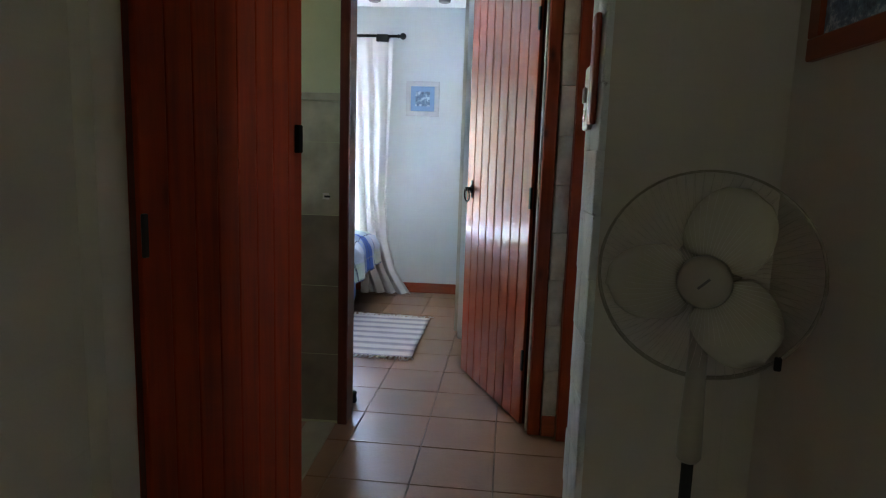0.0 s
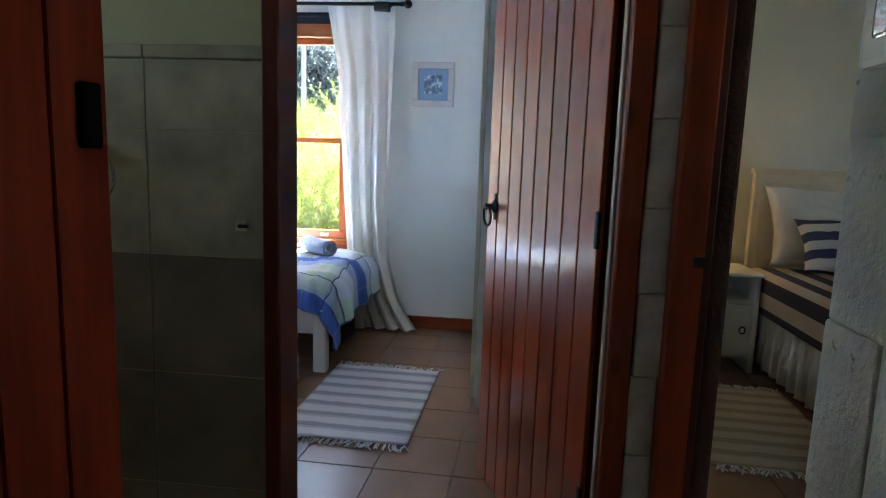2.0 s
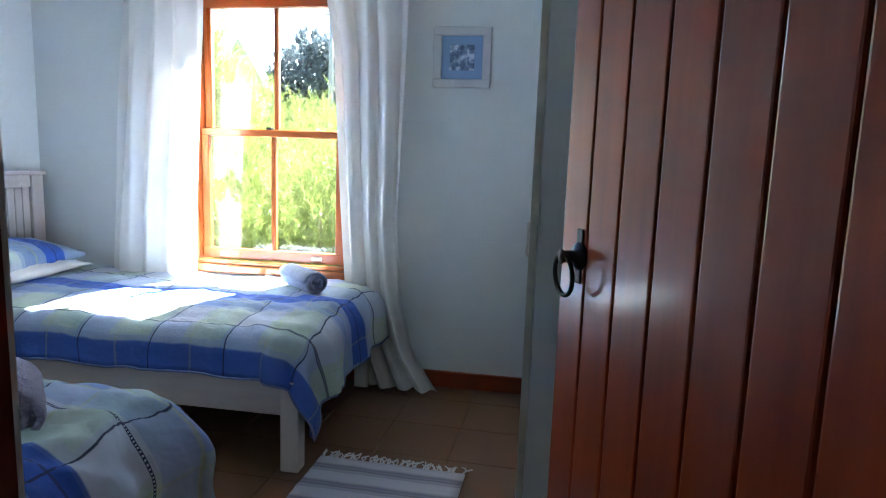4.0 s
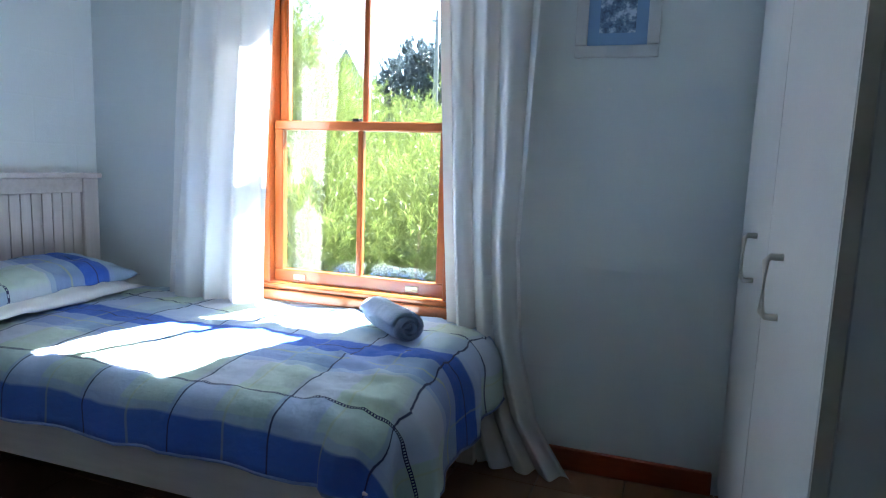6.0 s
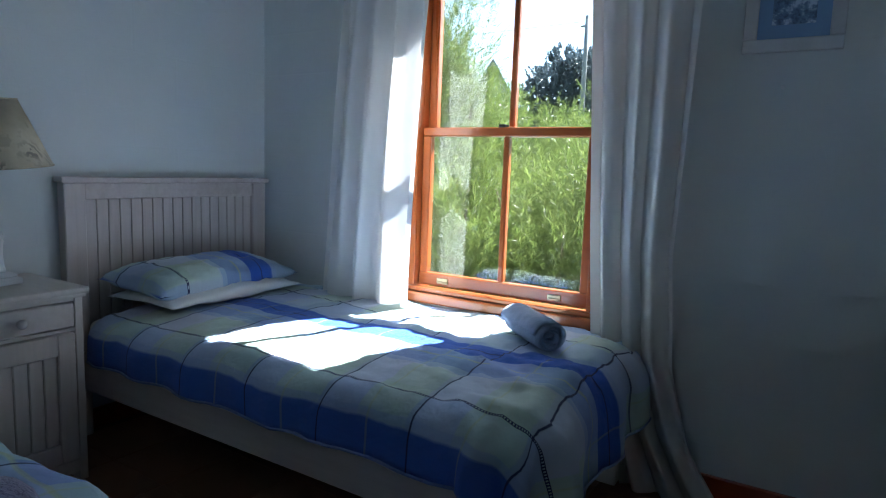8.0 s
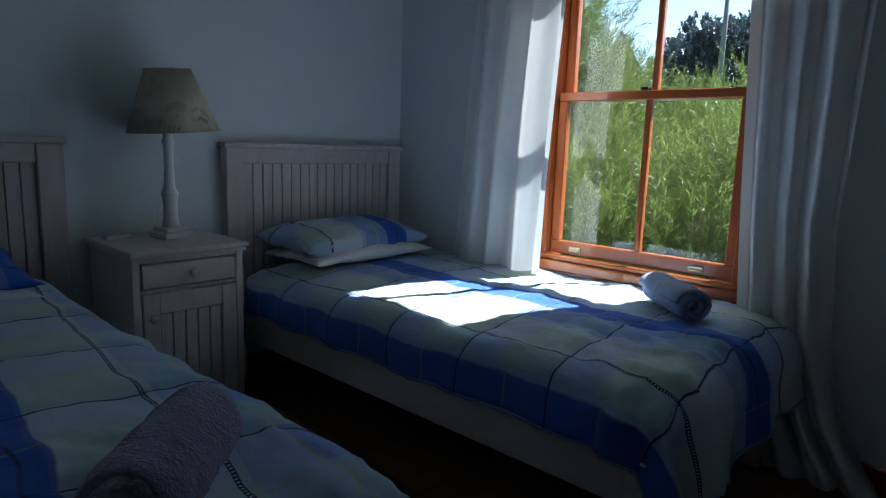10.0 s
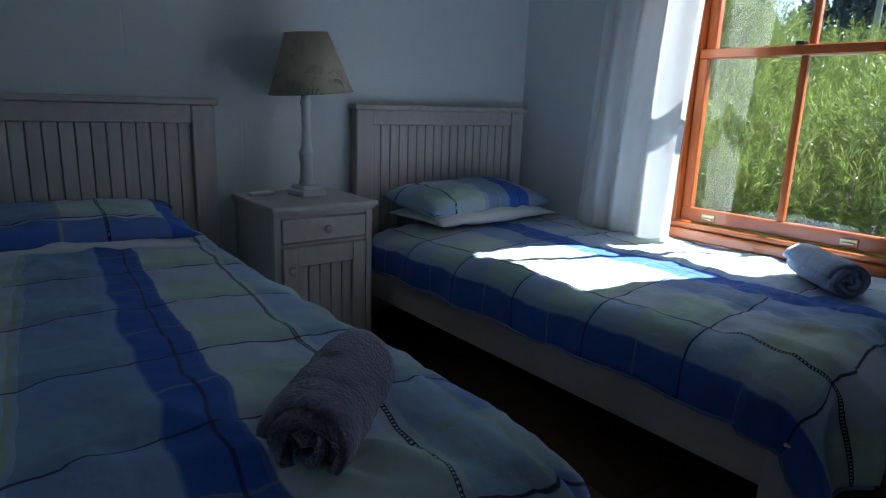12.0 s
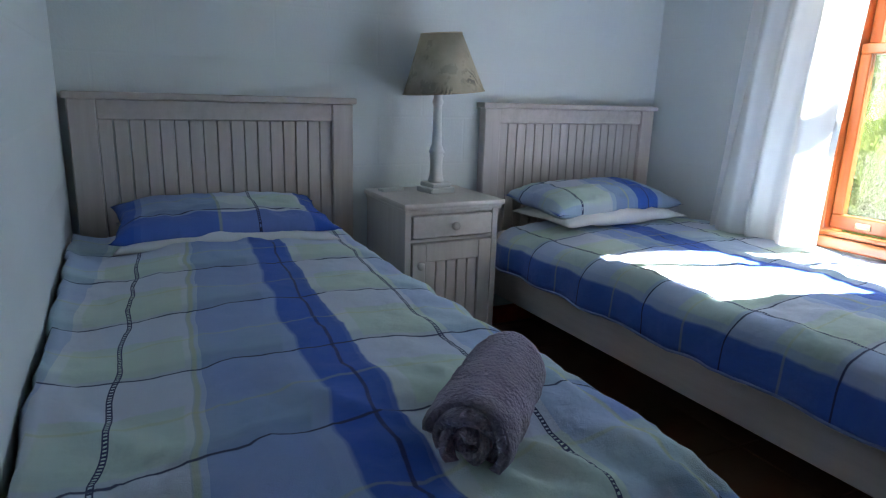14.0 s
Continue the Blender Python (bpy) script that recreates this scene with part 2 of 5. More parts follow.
WASH = wood("whitewashed_wood", (0.64, 0.575, 0.56), (0.50, 0.44, 0.42), 0.5, "z", 0.05, 30, knots=False)
WASH_X = wood("whitewashed_wood_across", (0.64, 0.575, 0.56), (0.50, 0.44, 0.42), 0.5, "x", 0.05, 30, knots=False)
PALE_WASH = wood("pale_whitewashed_wood", (0.72, 0.66, 0.63), (0.60, 0.54, 0.51), 0.5, "z", 0.05, 30, knots=False)
PALE_WASH_X = wood("pale_whitewashed_wood_across", (0.72, 0.66, 0.63), (0.60, 0.54, 0.51), 0.5, "x", 0.05, 30, knots=False)
WHITE_PAINT = plain("white_gloss_paint", (0.72, 0.73, 0.74), 0.4, 0, 0.06, 3, 120, 0.08)
WARDROBE_PAINT = plain("off_white_cupboard_paint", (0.58, 0.60, 0.61), 0.45, 0, 0.08, 2, 90, 0.1)
EDGE_TAN = plain("yellowed_paint_edge", (0.54, 0.52, 0.45), 0.6, 0, 0.25, 6)
IRON = plain("black_iron", (0.02, 0.02, 0.022), 0.45, 0.6, 0.2, 20, 150, 0.3)
BLACK_PLASTIC = plain("black_plastic", (0.012, 0.012, 0.014), 0.6, spec=0.25)
LATCH_BLACK = plain("matt_black_latch", (0.004, 0.004, 0.004), 0.8, spec=0.1)
CHROME = plain("chrome", (0.7, 0.7, 0.72), 0.15, 1.0, 0.05)
BRASS = plain("pale_brass", (0.50, 0.43, 0.27), 0.35, 0.8, 0.15, 30)
PLASTIC = plain("white_plastic", (0.66, 0.64, 0.58), 0.4, 0, 0.05, 3, 100, 0.05)
# White fan plastic, wire and blades; the dark hall's dimness lowers their colours.
FAN_PLASTIC = plain("dimmed_fan_plastic", (0.29, 0.255, 0.20), 0.4, 0, 0.08, 3, 100, 0.05)
WIRE = plain("dimmed_white_wire", (0.46, 0.42, 0.34), 0.5, 0, 0.05, 3, 100, 0.05)
STRIP_PAINT = plain("grey_paint_on_rough_brick", (0.60, 0.57, 0.52), 0.7, 0, 0.3, 14, 45, 0.5, dist=0.008)
BLADE = plain("dimmed_milky_fan_plastic", (0.36, 0.325, 0.25), 0.35, 0, 0.05, 3, 100, 0.05)
CURTAIN = cloth("white_cotton_curtain", (0.84, 0.84, 0.84), 0.05, 700, bump=0.15, through_light=0.2)
SHEET = cloth("white_sheet", (0.74, 0.75, 0.76), 0.08, 700)
TOWEL_BLUE = cloth("pale_blue_towelling", (0.38, 0.46, 0.62), 0.25, 190, bump=1.0, folds=30)
TOWEL_LILAC = cloth("lilac_towelling", (0.38, 0.33, 0.45), 0.25, 190, bump=1.0, folds=30)
HEM = cloth("pale_blue_hem", (0.22, 0.29, 0.54), 0.1, 700)
BLIND = cloth("dark_navy_blind", (0.02, 0.025, 0.04), 0.2)
PLAID = plaid("blue_green_checked_cotton", ((-0.5, "lav"), (-0.12, "pale"), (0.0, "white"), (0.17, "pale"), (0.195, "lav"), (0.330, "royal"), (0.455, "pale"), (0.66, "white"), (0.82, "pale")),
              ((-0.18, 0.06), (0.393, 0.060)), (0.0, 0.66), (0.27,), (0.393,), (-0.05, 0.08, 0.72))
PLAID_B = plaid("blue_green_checked_cotton_b", ((-0.5, "lav"), (-0.10, "pale"), (-0.01, "white"), (0.196, "royal"), (0.285, "lav"), (0.44, "pale"), (0.457, "white"), (0.66, "pale")),
                ((0.240, 0.046),), (0.012, 0.57), (0.457, -0.10), (0.228,), (0.08, 0.56, -0.18))

PLAID_C = plaid("blue_green_checked_cotton_c", ((-0.5, "royal"), (-0.25, "lav"), (-0.03, "white"), (0.255, "royal")),
                ((-0.30, 0.035), (0.29, 0.04)), (0.085,), (-0.03,), (), (0.15,), bands=((0.345, 0.045),))


def tile_material(name, color, rough, mottle=0.18):
    m, t, out = nodes_of(name)
    info = t.nodes.new("ShaderNodeObjectInfo")
    geo = t.nodes.new("ShaderNodeNewGeometry")
    pos = geo.outputs["Position"]
    big, small = noise_of(t, pos, 5), noise_of(t, pos, 70, 4)
    c = ramp(t, big, [(0.3, shade(color, 1 - mottle)), (0.7, shade(color, 1 + mottle * 0.5))])
    c = mixc(t, maths(t, "MULTIPLY", info.outputs["Random"], 0.15), c, shade(color, 0.7))
    c = mixc(t, maths(t, "MULTIPLY", small, 0.25), c, shade(color, 0.6))
    r = maths(t, "ADD", maths(t, "MULTIPLY", big, 0.22), rough - 0.1)
    finish(t, out, c, r, 0, bump_of(t, maths(t, "ADD", small, maths(t, "MULTIPLY", big, 2.0)), 0.12, 0.004))
    return m


FLOOR_TILE = tile_material("brown_ceramic_floor_tile", (0.24, 0.118, 0.064), 0.33)
GROUT = plain("grey_grout", (0.21, 0.145, 0.11), 0.9, 0, 0.2, 9, 120, 0.4)
WALL_TILE = tile_material("grey_green_wall_tile", (0.44, 0.41, 0.29), 0.35, mottle=0.55)
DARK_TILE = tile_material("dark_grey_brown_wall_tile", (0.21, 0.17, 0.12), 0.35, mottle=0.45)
BATH_PLASTER = plain("pale_green_plaster", (0.44, 0.45, 0.28), 0.7, 0, 0.12, 3, 90, 0.2)
GLASS, gt, go = nodes_of("window_glass")
gtr = gt.nodes.new("ShaderNodeBsdfTransparent")
gfr = node(gt, "ShaderNodeFresnel", IOR=1.5)
ggl = node(gt, "ShaderNodeBsdfGlossy", Roughness=0.02)
gmx = gt.nodes.new("ShaderNodeMixShader")
gt.links.new(gfr.outputs[0], gmx.inputs[0])
gt.links.new(gtr.outputs[0], gmx.inputs[1])
gt.links.new(ggl.outputs[0], gmx.inputs[2])
gt.links.new(gmx.outputs[0], go.inputs[0])


# ---- building blocks ----
def box(bm, x0, x1, y0, y1, z0, z1, bevel=0.0, segs=1):
    vs = bmesh.ops.create_cube(bm, size=1.0)["verts"]
    for v in vs:
        v.co = Vector(((x0 + x1) / 2 + v.co.x * (x1 - x0), (y0 + y1) / 2 + v.co.y * (y1 - y0), (z0 + z1) / 2 + v.co.z * (z1 - z0)))
    if bevel:
        es = {e for v in vs for e in v.link_edges}
        bmesh.ops.bevel(bm, geom=list(es), offset=bevel, segments=segs, affect="EDGES", profile=0.6)
    return bm


def boxes(*dims, bevel=0.0, segs=1):
    bm = bmesh.new()
    for d in dims:
        box(bm, *d, bevel=bevel, segs=segs)
    return bm


def lathe(profile, steps=24):
    """Turned shape round z from (radius, z) pairs."""
    bm = bmesh.new()
    rings = []
    for r, z in profile:
        rings.append([bm.verts.new((r * math.cos(2 * math.pi * i / steps), r * math.sin(2 * math.pi * i / steps), z)) for i in range(steps)])
    for a, b in zip(rings, rings[1:]):
        for i in range(steps):
            bm.faces.new((a[i], a[(i + 1) % steps], b[(i + 1) % steps], b[i]))
    bm.faces.new(rings[0][::-1])
    bm.faces.new(rings[-1])
    return bm


def tube(bm, points, r, steps=8, closed=False):
    """Round bar along points."""
    pts = [Vector(p) for p in points]
    n = len(pts)
    rings = []
    for i, p in enumerate(pts):
        a = pts[(i - 1) % n] if closed or i > 0 else p
        b = pts[(i + 1) % n] if closed or i < n - 1 else p
        q = (b - a).to_track_quat("Z", "Y")
        rings.append([bm.verts.new(p + q @ Vector((r * math.cos(2 * math.pi * k / steps), r * math.sin(2 * math.pi * k / steps), 0))) for k in range(steps)])
    pairs = list(zip(rings, rings[1:])) + ([(rings[-1], rings[0])] if closed else [])
    for a, b in pairs:
        for k in range(steps):
            bm.faces.new((a[k], a[(k + 1) % steps], b[(k + 1) % steps], b[k]))
    if not closed:
        bm.faces.new(rings[0][::-1])
        bm.faces.new(rings[-1])
    return bm


def mesh_of(name, bm, material, smooth=False):
    bmesh.ops.recalc_face_normals(bm, faces=bm.faces)
    me = bpy.data.meshes.new(name)
    bm.to_mesh(me)
    bm.free()
    me.materials.append(material)
    if smooth:
        me.polygons.foreach_set("use_smooth", [True] * len(me.polygons))
    return me


def part(name, bm, material, parent=None, label="", smooth=False):
    ob = new(name, mesh_of(name, bm, material, smooth))
    if parent:
        ob.parent = parent
    if label:
        ob["label"] = label
    return ob


def thing(name, m, label, category, group=""):
    ob = new(name)
    ob.empty_display_size = 0.1
    ob.matrix_world = m
    return tagged(ob, label, category, group)


def structure(name, bm, material, label="", smooth=False):
    return tagged(part(name, bm, material, None, "", smooth), label, "", "", "structure")


# ---- the shell of the house ----
ROOM_W, ROOM_N, ROOM_S, ROOM_E, CEIL_Z = -2.855, 5.69, 3.145, 0.35, 2.35

structure("ground", boxes((-400, 400, -400, 400, -0.5, -0.3)), plain("dry_grass_ground", (0.09, 0.11, 0.04), 0.9, 0, 0.4, 0.7, 12, 0.5), "dry grass ground outside the house")
floor = structure("floor", boxes((-3.6, 3.5, -2.6, 5.95, -0.3, -0.005)), GROUT, "brown ceramic tile floor with pale grout")
structure("ceiling", boxes((-3.6, 3.5, -2.6, 5.95, CEIL_Z, CEIL_Z + 0.12)), CEIL, "white painted ceiling")
# window opening in the north wall
WX0, WX1, WZ0, WZ1 = -1.967, -1.105, 0.515, 2.005
structure("wall_north", boxes((-3.0, WX0, 5.69, 5.84, -0.3, CEIL_Z), (WX1, 3.5, 5.69, 5.84, -0.3, CEIL_Z), (WX0, WX1, 5.69, 5.84, -0.3, WZ0), (WX0, WX1, 5.69, 5.84, WZ1, CEIL_Z)), WALL, "white painted block wall with a sash window")
structure("wall_west", boxes((-3.0, ROOM_W, 3.0, 5.69, -0.3, CEIL_Z)), WALL, "white painted block wall behind the beds")
structure("wall_south", boxes((-2.855, -0.588, 3.0, ROOM_S, 0, CEIL_Z), (-0.588, 0.35, 3.0, 3.09, 2.06, CEIL_Z)), WALL, "white painted wall beside the bedroom door")
structure("wall_east", boxes((0.352, 0.46, 3.07, 5.69, 0, CEIL_Z), (0.352, 0.46, 2.135, 3.07, 2.06, CEIL_Z)), WALL, "white painted wall between the bedrooms")
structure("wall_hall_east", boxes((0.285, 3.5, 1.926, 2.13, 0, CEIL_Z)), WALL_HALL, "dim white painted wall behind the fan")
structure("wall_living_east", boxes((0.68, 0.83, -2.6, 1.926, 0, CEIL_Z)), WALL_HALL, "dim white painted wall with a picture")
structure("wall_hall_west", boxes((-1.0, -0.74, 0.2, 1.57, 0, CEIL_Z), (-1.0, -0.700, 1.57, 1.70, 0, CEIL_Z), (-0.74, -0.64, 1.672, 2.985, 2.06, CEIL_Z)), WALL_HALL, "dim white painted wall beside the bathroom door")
# Unseen walls, assumed; the west one has an opening for the fill lamp.
structure("wall_living_west", boxes((-3.6, -3.4, -2.6, -2.2, 0, CEIL_Z), (-3.6, -3.4, -1.0, 1.4, 0, CEIL_Z), (-3.6, -3.4, -2.2, -1.0, 0, 1.0), (-3.6, -3.4, -2.2, -1.0, 2.0, CEIL_Z)), WALL_HALL, "unseen white wall assumed to close the living room")
structure("wall_living_north", boxes((-3.6, -1.0, 1.35, 1.50, 0, CEIL_Z)), WALL_HALL, "unseen white wall assumed to close the living room")
structure("wall_living_south", boxes((-3.6, 0.83, -2.8, -2.6, 0, CEIL_Z)), WALL_HALL, "unseen white wall assumed to close the living room")
# Out of view; its opening is assumed, to let the bathroom lamp in.
structure("wall_bathroom_west", boxes((-2.5, -2.35, 1.5, 2.05, 0, CEIL_Z), (-2.5, -2.35, 2.55, 3.0, 0, CEIL_Z), (-2.5, -2.35, 2.05, 2.55, 0, 1.5), (-2.5, -2.35, 2.05, 2.55, 2.0, CEIL_Z)), BATH_PLASTER, "unseen bathroom wall with an assumed opening, pale green plaster")
wall_tiled = structure("wall_bathroom_north", boxes((-2.35, -0.588, 2.992, 2.999, 0, CEIL_Z), (-2.35, -0.5885, 2.9868, 2.995, 0.001, 1.37)), BATH_PLASTER, "bathroom wall with grey-green tiles below pale plaster")
# Out of view; opening assumed and sized for the light it lets through.
structure("wall_guest_east", boxes((3.4, 3.5, 2.13, 2.35, 0, CEIL_Z), (3.4, 3.5, 2.85, 5.69, 0, CEIL_Z), (3.4, 3.5, 2.35, 2.85, 0, 1.15), (3.4, 3.5, 2.35, 2.85, 1.85, CEIL_Z)), WALL, "unseen white second-bedroom wall with an assumed opening")
structure("baseboard_north", boxes((-0.92, -0.13, 5.672, 5.689, 0, 0.085), (-2.85, -0.92, 5.672, 5.689, 0, 0.085), bevel=0.004), RED_WOOD_X, "red varnished wooden baseboard")
structure("baseboard_south", boxes((-2.85, -0.62, 3.146, 3.160, 0, 0.085), bevel=0.004), RED_WOOD_X, "red varnished wooden baseboard")
structure("baseboard_west", boxes((-2.854, -2.838, 3.165, 5.67, 0, 0.085), bevel=0.004), RED_WOOD_X, "red varnished wooden baseboard")

# bedroom door frame
frame_1 = structure("door_frame_1", boxes((-0.587, -0.546, 2.975, 3.10, 0, 2.06), bevel=0.004), DARK_JAMB, "dark red varnished bedroom door frame")
part("jamb", boxes((0.230, 0.284, 2.99, 3.062, 0, 2.06), bevel=0.005), FRAME_RED, frame_1)
# Added pale strip in place of the daylit wall visible past the hinge.
part("plaster_return", boxes((0.2225, 0.2295, 3.030, 3.064, 0, 2.0), bevel=0.002), STRIP_PAINT, frame_1, "pale strip in place of the wall past the jamb")
part("lintel", boxes((-0.546, 0.230, 2.99, 3.065, 2.0, 2.06), bevel=0.004), RED_WOOD_X, frame_1)
# second bedroom door frame
frame_2 = structure("door_frame_2", boxes((0.346, 0.41, 2.945, 3.06, 0, 2.05), bevel=0.006, segs=2), FRAME_RED, "red varnished door frame of the second bedroom")
part("stop", boxes((0.41, 0.433, 2.97, 3.06, 0, 2.05), bevel=0.003), DARK_JAMB, frame_2)
part("lintel", boxes((0.346, 0.44, 2.14, 2.945, 2.0, 2.05), bevel=0.004), RED_WOOD_X, frame_2)
part("strike", boxes((0.385, 0.41, 2.936, 2.946, 0.945, 0.967)), IRON, frame_2, "black iron catch")
structure("reveal_2", boxes((0.434, 0.475, 2.975, 3.062, 0, 2.05), bevel=0.01, segs=2), REVEAL, "brown ragged brick reveal")
# the narrow strip of painted brick between the two frames, brick by brick
strip = structure("brick_strip", boxes((0.288, 0.345, 2.9985, 3.066, 0, CEIL_Z)), STRIP_PAINT, "white painted brick strip between two door frames")
pier = structure("brick_pier", boxes((0.2725, 0.2845, 1.932, 2.126, 0, CEIL_Z)), BRICK_PAINT, "white painted brick wall end with a light switch")
hall_baseboard = structure("baseboard_strip", boxes((0.287, 0.345, 2.986, 2.998, 0, 0.09), bevel=0.003), RED_WOOD_X, "short red varnished baseboard")


# ---- sash window ----
def sash_window():
    win = structure("window_1", boxes((WX0 + 0.005, WX1 - 0.005, 5.70, 5.83, WZ0 + 0.002, WZ0 + 0.045)), SASH_X, "orange varnished wooden sash window, closed")
    yi, yo = 5.735, 5.775  # lower and upper sash
    part("window_frame", boxes((WX0 + 0.005, WX0 + 0.04, 5.70, 5.83, WZ0 + 0.045, WZ1), bevel=0.003), SASH, win)
    part("window_frame", boxes((WX1 - 0.04, WX1 - 0.005, 5.70, 5.83, WZ0 + 0.045, WZ1), bevel=0.003), SASH, win)
    part("head", boxes((WX0 + 0.04, WX1 - 0.04, 5.70, 5.83, 1.93, WZ1), bevel=0.003), SASH_X, win)
    part("head_bead", boxes((WX0 + 0.04, WX1 - 0.04, 5.69, 5.70, 1.915, 1.96), bevel=0.004), SASH_X, win)
    part("window_sill", boxes((WX0 - 0.0, WX1 + 0.0, 5.665, 5.72, 0.517, 0.562), bevel=0.008, segs=2), SASH_X, win)
    part("apron_bead", boxes((WX0 + 0.01, WX1 - 0.01, 5.68, 5.715, 0.563, 0.583), bevel=0.006, segs=2), SASH_X, win)
    x0, x1 = WX0 + 0.042, WX1 - 0.042
    xm = -1.527
    for name, y, z0, z1, low in (("lower_sash", yi, 0.585, 1.268, 0.055), ("upper_sash", yo, 1.232, 1.925, 0.038)):
        top = 0.036 if name == "lower_sash" else 0.045
        sash = part(name, boxes((x0, x1, y, y + 0.036, z0, z0 + low), (x0, x1, y, y + 0.036, z1 - top, z1), bevel=0.004), SASH_X, win)
        for a, b in ((x0, x0 + 0.04), (x1 - 0.04, x1)):
            part("stile", boxes((a, b, y + 0.001, y + 0.035, z0 + low, z1 - top), bevel=0.004), SASH, sash)
        part("muntin", boxes((xm - 0.0125, xm + 0.0125, y + 0.003, y + 0.033, z0 + low, z1 - top), bevel=0.005), SASH, sash)
        for a, b in ((x0 + 0.04, xm - 0.0125), (xm + 0.0125, x1 - 0.04)):
            pane = part("pane", boxes((a, b, y + 0.016, y + 0.0195, z0 + low, z1 - top)), GLASS, sash, "clear glass pane")
            pane.visible_shadow = False
        if name == "lower_sash":
            for xc in (-1.80, -1.285):
                lift = part("sash_lift", boxes((xc - 0.028, xc + 0.028, y - 0.006, y, 0.597, 0.622), bevel=0.004, segs=2), BRASS, sash, "pale brass sash lift")
                part("lip", boxes((xc - 0.022, xc + 0.022, y - 0.014, y - 0.006, 0.600, 0.610), bevel=0.003), BRASS, lift)
            latch = part("sash_latch", boxes((xm - 0.035, xm - 0.005, y - 0.004, y + 0.03, z1, z1 + 0.012), bevel=0.003), IRON, sash, "dark window catch")
    return win


sash_window()


# ---- plank doors ----
def plank_door(name, hinge, free, label, planks, z_top=2.0, thick=0.038, boards=None):
    """Vertical tongue-and-groove boards from the hinge to the free edge; local x runs along the leaf."""
    a, b = Vector((*hinge, 0)), Vector((*free, 0))
    wide = (b - a).length
    yaw = math.degrees(math.atan2(b.y - a.y, b.x - a.x))
    door = tagged(part(name, boxes((0.0, wide, -0.006, 0.006, 0.012, z_top - 0.004)), DARK_JAMB), label, "door")
    door.matrix_world = pose(a.x, a.y, 0, 0, 0, yaw)
    w = wide / planks
    for i in range(planks):
        part("plank", boxes((i * w + 0.0022, (i + 1) * w - 0.0022, -thick / 2, thick / 2, 0.01, z_top), bevel=0.004, segs=2), boards or RED_WOOD, door)
    return door, wide


def ring_handle(parent, x, side, z, s):
    """Black iron ring on a rose with two pointed tips."""
    rose = part("handle_rose", lathe([(0.024, 0), (0.024, 0.004), (0.018, 0.009), (0.010, 0.012), (0.010, 0.03), (0.013, 0.034), (0.0, 0.036)], 16), IRON, parent, "black iron ring handle", True)
    rose.matrix_local = pose(x, side, z, -90 * s, 0, 0)
    tips = boxes((-0.010, 0.010, -0.045, 0.045, 0.0, 0.004), bevel=0.0015)
    part("tips", tips, IRON, rose)
    bm = bmesh.new()
    pts = [(0.034 * math.sin(k * math.pi / 10), s * 0.0 + 0.034 * math.cos(k * math.pi / 10) + s * 0.030, 0.028 - 0.002 * math.cos(k * math.pi / 10)) for k in range(20)]
    tube(bm, pts, 0.0042, 8, True)
    part("ring", bm, IRON, rose, "", True)


bed_door, bw = plank_door("bedroom_door", (0.218, 3.085), (-0.075, 3.783), "open red varnished plank door with black ring handle", 8)
ring_handle(bed_door, bw - 0.075, 0.019, 1.0, 1)
for z in (0.30, 1.00, 1.72):
    part("hinge", boxes((-0.008, 0.007, 0.017, 0.027, z - 0.045, z + 0.045), bevel=0.002), BLACK_PLASTIC, bed_door, "black hinge")
bath_door, dw = plank_door("bathroom_door", (-0.690, 1.665), (-0.580, 2.39), "red varnished plank door standing ajar, darkened for the dim hall", 8, boards=DIM_RED)
for z in (0.98, 1.6):
    part("hinge", boxes((-0.003, 0.012, -0.028, -0.019, z - 0.045, z + 0.045), bevel=0.002), IRON, bath_door, "black iron hinge")
part("latch", boxes((dw - 0.053, dw - 0.024, -0.034, -0.015, 1.156, 1.240), bevel=0.003), LATCH_BLACK, bath_door, "black surface latch")


# ---- beds ----
def bed_frame(name, m, width, label, z_head, board_n):
    """Local x runs from the headboard to the foot, y across."""
    bed = thing(name, m, label, "bed", "single beds")
    L = 1.895
    hw = width / 2
    for y in (-hw + 0.04, hw - 0.04):
        part("headboard_post", boxes((0.0, 0.05, y - 0.04, y + 0.04, 0, z_head - 0.022), bevel=0.004), WASH, bed)
        # Legs and rails in the paler wash, lifted for the light they lack.
        part("leg", boxes((L - 0.07, L, y - 0.04 + 0.005, y + 0.03, 0, 0.345), bevel=0.004), PALE_WASH, bed)
        part("side_rail", boxes((0.05, L - 0.07, y - 0.013, y + 0.013, 0.205, 0.345), bevel=0.004), PALE_WASH_X, bed)
    part("cap", boxes((-0.005, 0.062, -hw - 0.012, hw + 0.012, z_head - 0.022, z_head), bevel=0.006, segs=2), WASH_X, bed)
    part("top_rail", boxes((0.006, 0.044, -hw + 0.08, hw - 0.08, z_head - 0.086, z_head - 0.022), bevel=0.003), WASH_X, bed)
    part("bottom_rail", boxes((0.006, 0.044, -hw + 0.08, hw - 0.08, 0.24, 0.38), bevel=0.003), WASH_X, bed)
    w = (width - 0.16) / board_n
    for i in range(board_n):
        y = -hw + 0.08 + i * w
        part("headboard_slat", boxes((0.012, 0.034, y + 0.0016, y + w - 0.0016, 0.38, z_head - 0.086), bevel=0.002), WASH, bed)
    part("foot_rail", boxes((L - 0.05, L - 0.02, -hw + 0.075, hw - 0.075, 0.19, 0.34), bevel=0.004), PALE_WASH_X, bed)
    part("slat_base", boxes((0.06, L - 0.08, -hw + 0.055, hw - 0.055, 0.24, 0.275), bevel=0.004), WASH_X, bed)
    return bed


